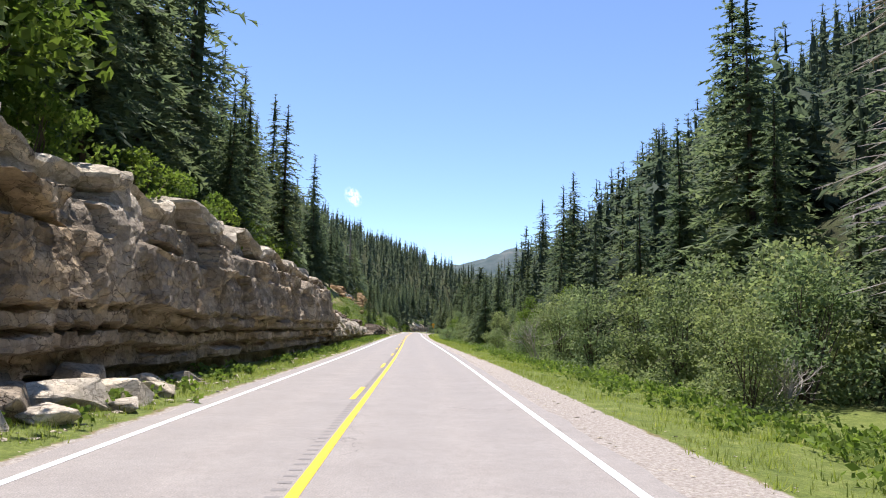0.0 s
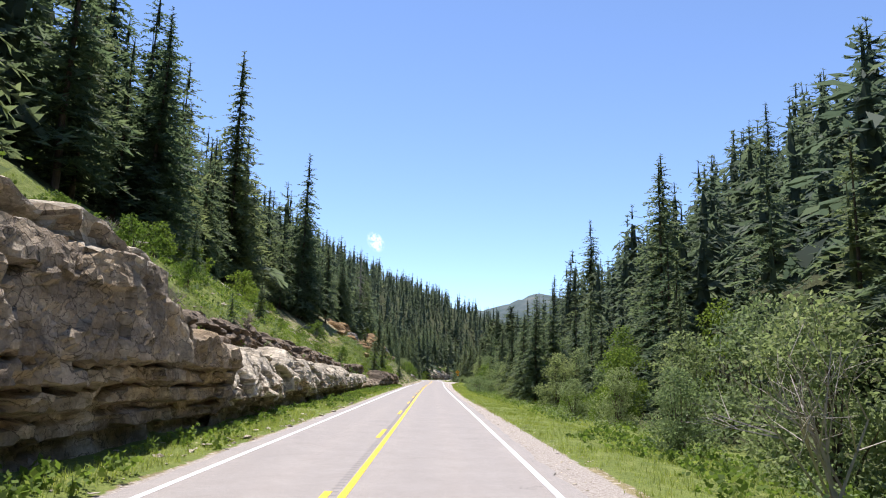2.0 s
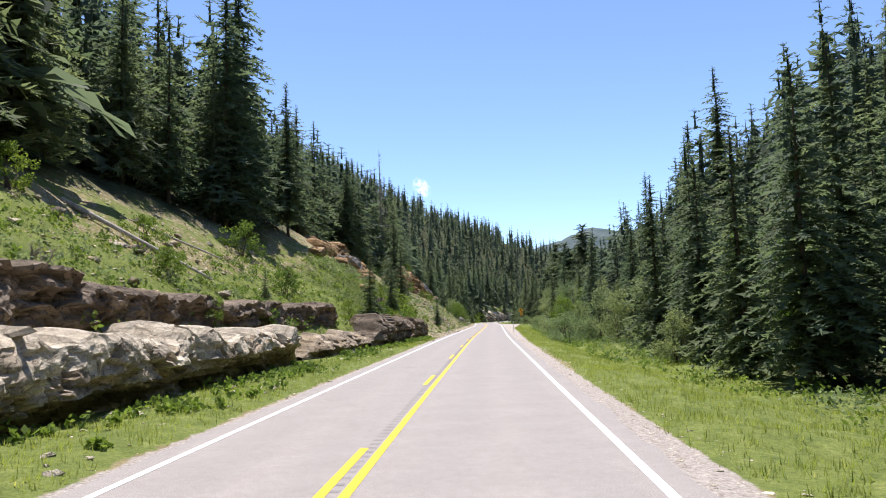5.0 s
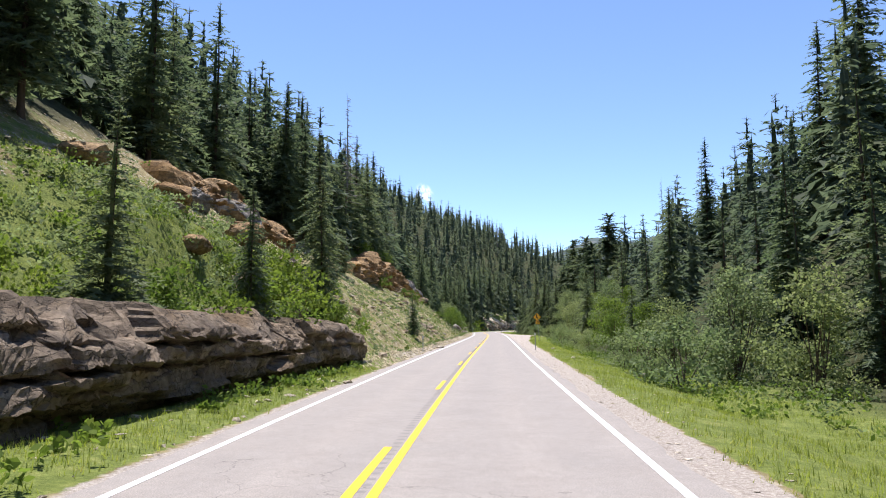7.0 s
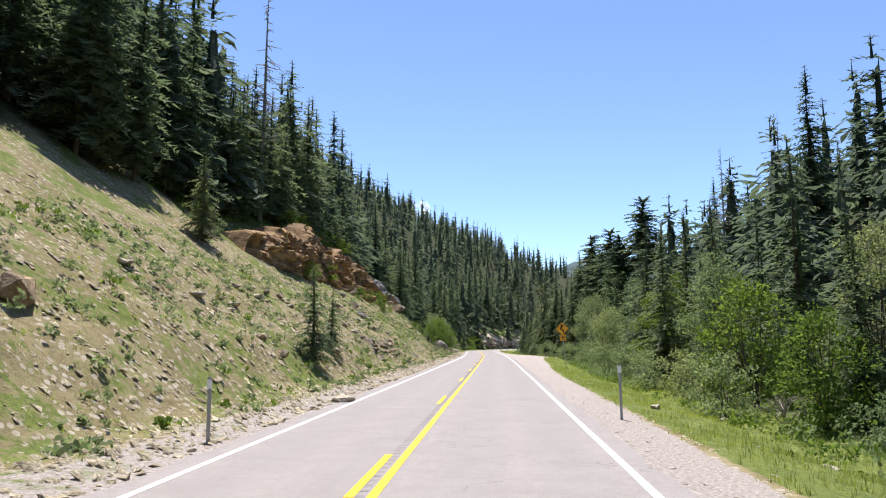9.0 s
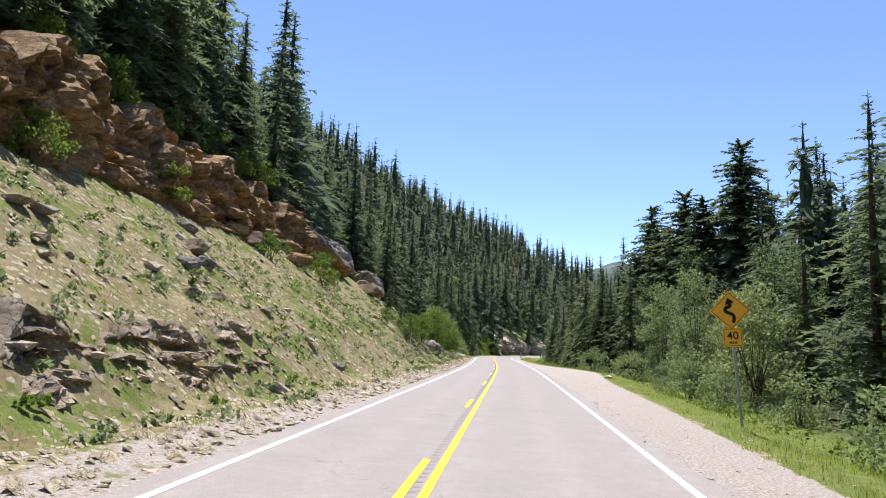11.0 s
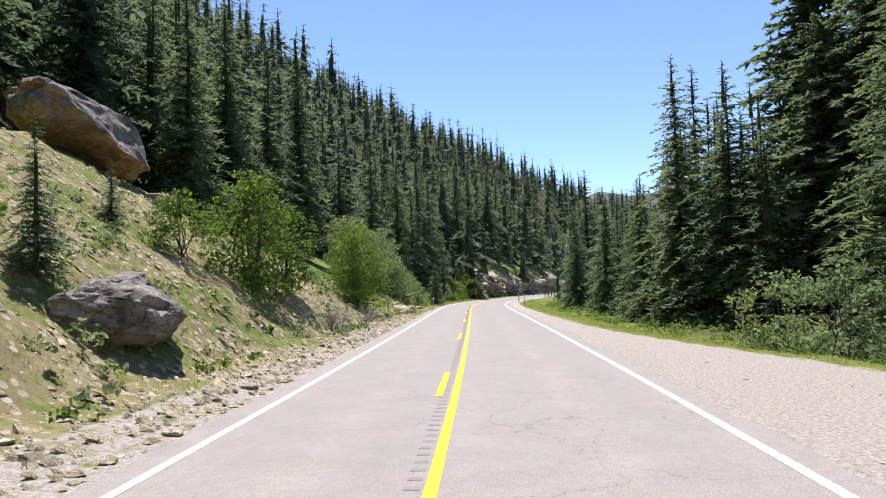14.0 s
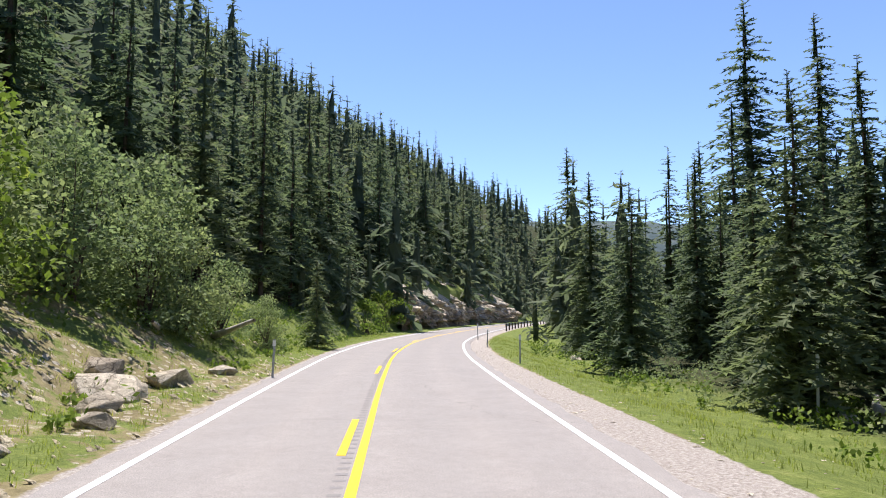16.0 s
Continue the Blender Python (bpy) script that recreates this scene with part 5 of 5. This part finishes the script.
def dead_shrub(x, y, h, seed, name="dead_shrub", label="bleached dead shrub with bare tangled twigs"):
    r = np.random.RandomState(seed)
    vs, fs = [], []

    def limb(p, d, L, w, depth):
        q = p + d * L
        s1 = d.orthogonal().normalized()
        s2 = d.cross(s1)
        i = len(vs)
        for c, k in ((p, w), (q, w * 0.5)):
            vs.extend(tuple(c + (s1 * math.cos(g) + s2 * math.sin(g)) * k) for g in (0, 2.09, 4.19))
        fs.extend([(i, i + 1, i + 4, i + 3), (i + 1, i + 2, i + 5, i + 4), (i + 2, i, i + 3, i + 5)])
        if depth:
            for _ in range(3):
                limb(p + d * L * r.uniform(0.4, 1.0), (d + Vector(r.normal(0, 0.5, 3))).normalized(), L * r.uniform(0.5, 0.75), w * 0.5, depth - 1)

    for _ in range(7):
        limb(Vector((r.normal(0, 0.1), r.normal(0, 0.1), -0.1)), Vector((r.normal(0, 0.45), r.normal(0, 0.45), 1)).normalized(), h * 0.42, 0.04, 3)
    ob = tagged(new(name, mesh_from(name, vs, fs, DRY_TWIGS)), label, "bush")
    ob.matrix_world = pose(x, y, float(ground(x, y)))
    return ob


dead_shrub(7.9, 51.0, 4.6, 71)
dead_shrub(-7.6, 285.5, 1.5, 72)
dead_shrub(-8.4, 283, 1.4, 73)
dead_shrub(8.6, 182, 1.6, 74)
dead_shrub(10.8, 26, 2.8, 75)
for q, (x, y, h) in enumerate(((-9.6, 62, 1.3), (-9.0, 66.5, 1.0), (-10.2, 74, 1.2), (-8.9, 154, 1.5), (-11.5, 79, 0.9), (-9.6, 87, 0.8), (-12.5, 105, 0.9), (-7.9, 281, 1.2), (-13.5, 64.5, 1.4))):
    dead_shrub(x, y, h, 80 + q)


def log(x, y, length, turn, tilt, thick, label="grey fallen dead trunk lying on the slope"):
    n, segs = 8, 6
    vs = []
    for k in range(segs + 1):
        u = k / segs
        w = thick * (1 - 0.55 * u)
        vs += [(u * length, math.cos(a) * w + 0.06 * math.sin(u * 5), math.sin(a) * w) for a in np.arange(n) * 6.2832 / n]
    fs = [(k * n + j, k * n + (j + 1) % n, (k + 1) * n + (j + 1) % n, (k + 1) * n + j) for k in range(segs) for j in range(n)] + [tuple(range(n))[::-1]]
    ob = tagged(new("fallen_log", mesh_from("fallen_log", vs, fs, PALE_WOOD, True)), label, "log", "fallen logs")
    ob.matrix_world = pose(x, y, float(ground(x, y)) + thick * 0.7, 0, -tilt, turn)


log(-17.5, 92, 4.5, 20, -28, 0.11)
log(-13.5, 100, 2.5, -35, 18, 0.06)
log(-12.6, 63.5, 2.6, 15, -34, 0.05)
log(-14.6, 69, 2.2, -40, -8, 0.06)
log(-19, 116, 7.5, 12, -30, 0.12)
log(-18.5, 121, 5.0, 40, -22, 0.09)
log(-14.5, 222.5, 3.0, 30, -34, 0.12)
log(-10.2, 318, 3.4, -50, 10, 0.14)
log(-10.8, 314, 2.6, -70, 6, 0.1)
log(9.3, 309.5, 2.6, 60, 4, 0.14, "pale broken log lying on the bank")


# ---- roadside things ----
def post(x, y, h, white=False):
    """A slim delineator: a steel channel post with a small reflector plate."""
    root = tagged(new("delineator_post"), "white marker post beside the road" if white else "slim grey steel delineator post on the verge", "post", "delineator posts")
    root.matrix_world = pose(x, y, float(ground(x, y)), random.uniform(-2, 2), random.uniform(-2, 2), 0)
    bm = bmesh.new()
    box(bm, -0.03, 0.03, -0.006, 0.006, -0.3, h)
    box(bm, -0.03, -0.02, 0.006, 0.03, -0.3, h)
    box(bm, 0.02, 0.03, 0.006, 0.03, -0.3, h)
    part("channel", bm, WHITE_PLASTIC if white else GALVANISED, root)
    bm = bmesh.new()
    box(bm, -0.045, 0.045, -0.014, -0.008, h - 0.2, h - 0.04)
    part("reflector", bm, WHITE_PLASTIC, root)


for x, y, h in ((2.4, 176, 1.3), (-5.6, 171, 1.1), (1.3, 318.4, 1.1), (1.5, 341.5, 1.2), (-6.7, 312, 1.1), (1.2, 331, 1.0)):
    post(x, y, h)
post(7.6, 309.4, 1.6, True)
post(8.8, 283, 1.1, True)


def warning_sign(x, y):
    """The diamond winding-road sign with its speed plate, on one post."""
    root = tagged(new("warning_sign"), "orange-yellow diamond winding road sign with a 40 speed plate", "road sign")
    root.matrix_world = pose(x, y, float(ground(x, y)), 0, -5.0, -3)
    zc = 2.95 - float(ground(x, y))
    bm = bmesh.new()
    box(bm, -0.03, 0.03, 0.0, 0.012, -0.4, zc + 0.35)
    box(bm, -0.03, -0.02, 0.012, 0.04, -0.4, zc + 0.35)
    box(bm, 0.02, 0.03, 0.012, 0.04, -0.4, zc + 0.35)
    part("sign_post", bm, GALVANISED, root)

    def plate(name, material, half, corner, y0, y1, turn, cz, parent):
        bm = bmesh.new()
        w, h = half
        ring = []
        for cx, cy, a0 in ((w - corner, h - corner, 0), (-w + corner, h - corner, 90), (-w + corner, -h + corner, 180), (w - corner, -h + corner, 270)):
            ring += [(cx + corner * math.cos(radians(a0 + a)), cy + corner * math.sin(radians(a0 + a))) for a in (0, 30, 60, 90)]
        c, s = math.cos(radians(turn)), math.sin(radians(turn))
        ring = [(u * c - v * s, u * s + v * c + cz) for u, v in ring]
        f = bm.faces.new([bm.verts.new((u, y1, v)) for u, v in ring])
        q = bmesh.ops.extrude_face_region(bm, geom=[f])
        bmesh.ops.translate(bm, vec=(0, y0 - y1, 0), verts=[g for g in q["geom"] if isinstance(g, bmesh.types.BMVert)])
        bmesh.ops.recalc_face_normals(bm, faces=bm.faces)
        return part(name, bm, material, parent)

    face = plate("diamond_plate", SIGN_FACE, (0.38, 0.38), 0.04, -0.012, -0.004, 45, zc, root)
    lower = plate("speed_plate", SIGN_FACE, (0.25, 0.25), 0.03, -0.012, -0.004, 0, zc - 0.72, root)
    def border(w, h, turn, cz, parent):
        """A thin black line inside the plate's edge."""
        bm = bmesh.new()
        c, s = math.cos(radians(turn)), math.sin(radians(turn))
        rings = [[bm.verts.new((u * k * c - v * k * s, -0.0145, u * k * s + v * k * c + cz)) for u, v in ((w, h), (-w, h), (-w, -h), (w, -h))] for k in (1.0, 0.955)]
        for i in range(4):
            j = (i + 1) % 4
            bm.faces.new((rings[0][i], rings[0][j], rings[1][j], rings[1][i]))
        bmesh.ops.solidify(bm, geom=bm.faces, thickness=0.002)
        part("border", bm, BLACK, parent, "thin black border line")

    border(0.35, 0.35, 45, zc, face)
    border(0.225, 0.225, 0, zc - 0.72, lower)
    # winding arrow: a bent band with a head
    pts = [(0.05, -0.33), (0.09, -0.2), (0.06, -0.1), (-0.14, -0.02), (-0.12, 0.08), (0.02, 0.12), (0.0, 0.19)]
    for _ in range(2):
        pts = [pts[0]] + [p for a, b in zip(pts, pts[1:]) for p in ((a[0] * 0.75 + b[0] * 0.25, a[1] * 0.75 + b[1] * 0.25), (a[0] * 0.25 + b[0] * 0.75, a[1] * 0.25 + b[1] * 0.75))] + [pts[-1]]
    bm = bmesh.new()
    rows = []
    for i, p in enumerate(pts):
        a, b = pts[max(0, i - 1)], pts[min(len(pts) - 1, i + 1)]
        t = Vector((b[0] - a[0], b[1] - a[1])).normalized()
        rows.append([bm.verts.new((p[0] - t.y * k * 0.045, -0.016, zc + p[1] + t.x * k * 0.045)) for k in (-1, 1)])
    for a, b in zip(rows, rows[1:]):
        bm.faces.new((a[0], a[1], b[1], b[0]))
    t = Vector((pts[-1][0] - pts[-3][0], pts[-1][1] - pts[-3][1])).normalized()
    p = Vector(pts[-1])
    bm.faces.new([bm.verts.new((q.x, -0.016, zc + q.y)) for q in (p + Vector((-t.y, t.x)) * 0.13, p - Vector((-t.y, t.x)) * 0.13, p + t * 0.17)])
    bmesh.ops.solidify(bm, geom=bm.faces, thickness=0.003)
    part("arrow", bm, BLACK, face, "black winding arrow")
    for text, size, dz, name in (("40", 0.3, 0.02, "numeral"), ("M.P.H.", 0.08, -0.16, "unit_text")):
        cu = bpy.data.curves.new(name, "FONT")
        cu.body, cu.size, cu.align_x, cu.align_y, cu.extrude, cu.offset = text, size, "CENTER", "CENTER", 0.001, 0.004
        tmp = new("tmp", cu)
        me = bpy.data.meshes.new_from_object(tmp.evaluated_get(bpy.context.evaluated_depsgraph_get()))
        bpy.data.objects.remove(tmp)
        me.transform(Matrix.Translation((0, -0.0155, zc - 0.70 + dz)) @ Matrix.Rotation(radians(90), 4, "X"))
        me.materials.clear()
        me.materials.append(BLACK)
        part(name, me, BLACK, lower, "black lettering")


warning_sign(5.22, 215.5)


def guardrail(y0, y1, e):
    """A steel rail on the inside of the bend, with its posts."""
    root = tagged(new("guardrail"), "grey steel guardrail along the bend", "guardrail")
    prof = [(0.0, 0.42), (0.04, 0.47), (0.0, 0.53), (0.0, 0.6), (0.04, 0.66), (0.0, 0.72)]
    ys = np.arange(y0, y1, 2.0)
    vs = [(float(centre(y)) + e - a, y, z) for y in ys for a, z in prof]
    m = len(prof)
    fs = [(i * m + j, i * m + j + 1, (i + 1) * m + j + 1, (i + 1) * m + j) for i in range(len(ys) - 1) for j in range(m - 1)]
    me = mesh_from("rail", vs, fs, GALVANISED)
    part("rail", me, None, root).modifiers.new("thick", "SOLIDIFY").thickness = 0.012
    for y in np.arange(y0 + 0.5, y1 - 1, 4.0):
        bm = bmesh.new()
        x = float(centre(y)) + e
        box(bm, x + 0.01, x + 0.16, y - 0.08, y + 0.08, -0.6, 0.74, 0.01)
        part("rail_post", bm, DARK_STEEL, root)


guardrail(368, 452, 4.0)


def rumble():
    """Short flat bars across the centre line: milled grooves, their shade in the colour."""
    ys = np.arange(-20, 330, 0.305)
    vs, fs = [], []
    for y in ys:
        i = len(vs)
        c = float(centre(y))
        vs += [(c - 0.47, y, 0.003), (c - 0.33, y, 0.003), (c - 0.33, y + 0.1, 0.003), (c - 0.47, y + 0.1, 0.003)]
        fs.append((i, i + 1, i + 2, i + 3))
    tagged(new("rumble_strip", mesh_from("rumble_strip", vs, fs, GROOVE_SHADE)), "flat dark bars shading in the rumble grooves beside the yellow line", "road marking", kind="stuff")


rumble()


def cloud_patch():
    """A small fair-weather cloud far off above the ridge."""
    r = np.random.RandomState(5)
    n = Nodes("thin_cloud")
    # The flat card glows in place of sunlight scattered by the cloud.
    em = n.add("ShaderNodeEmission", Color=(0.9, 0.95, 1.0, 1), Strength=1.0)
    tp = n.add("ShaderNodeBsdfTransparent")
    mx = n.add("ShaderNodeMixShader")
    gr = n.add("ShaderNodeTexGradient")
    gr.gradient_type = "SPHERICAL"
    n.t.links.new(n.at, gr.inputs["Vector"])
    a = n.math("MULTIPLY", gr.outputs["Fac"], n.ramp(n.noise(2.2, 6, 0.65, at=n.at), (0.42, (0, 0, 0)), (0.62, (1, 1, 1))))
    n.put(mx.inputs[0], n.math("MULTIPLY", a, 1.6, True))
    n.t.links.new(tp.outputs[0], mx.inputs[1]), n.t.links.new(em.outputs[0], mx.inputs[2])
    n.t.links.new(mx.outputs[0], n.t.nodes["Material Output"].inputs["Surface"])
    vs = [(-1, 0, -1), (1, 0, -1), (1, 0, 1), (-1, 0, 1)]
    ob = tagged(new("small_cloud", mesh_from("small_cloud", vs, [(0, 1, 2, 3)], n.m)), "small thin white cloud in the blue sky", "cloud", kind="structure")
    az, el, d = radians(-5.6), radians(10.8), 4200
    c = Vector((math.sin(az) * math.cos(el), math.cos(az) * math.cos(el), math.sin(el))) * d
    ob.matrix_world = Matrix.Translation(c) @ pose(0, 0, 0, 0, -35, 5.6) @ Matrix.Diagonal((50, 1, 72, 1))
    ob.visible_shadow = False


cloud_patch()


def far_mountain():
    """A rounded wooded mountain beyond the valley's end."""
    n = Nodes("hazy_far_woods")
    # The bluish grey is distance haze, put into the base colour.
    c = n.ramp(n.noise(0.012, 8, 0.7), (0.35, (0.07, 0.095, 0.095)), (0.55, (0.105, 0.128, 0.125)), (0.7, (0.16, 0.168, 0.155)))
    m = n.done(c, 1.0, spec=0.0)
    xs, ys = np.linspace(-500, 1900, 110), np.linspace(1700, 3600, 40)
    X, Y = np.meshgrid(xs, ys)
    Z = 362 * np.exp(-np.abs((X - 725) / np.where(X < 725, 917, 900)) ** 3.4 - ((Y - 2700) / 520) ** 2) + 14 * ripple(X, Y, 380, 21) + 5 * ripple(X, Y, 120, 22) - 40
    idx = np.arange(X.size).reshape(X.shape)
    f = np.stack([idx[:-1, :-1], idx[:-1, 1:], idx[1:, 1:], idx[1:, :-1]], -1).reshape(-1, 4)
    tagged(new("far_mountain", mesh_from("far_mountain", np.stack([X, Y, Z], -1).reshape(-1, 3), f, m, True)), "distant rounded wooded mountain with haze in its colour", "mountain", kind="structure")


far_mountain()
for ob in ROCKS:
    bpy.data.objects.remove(ob)
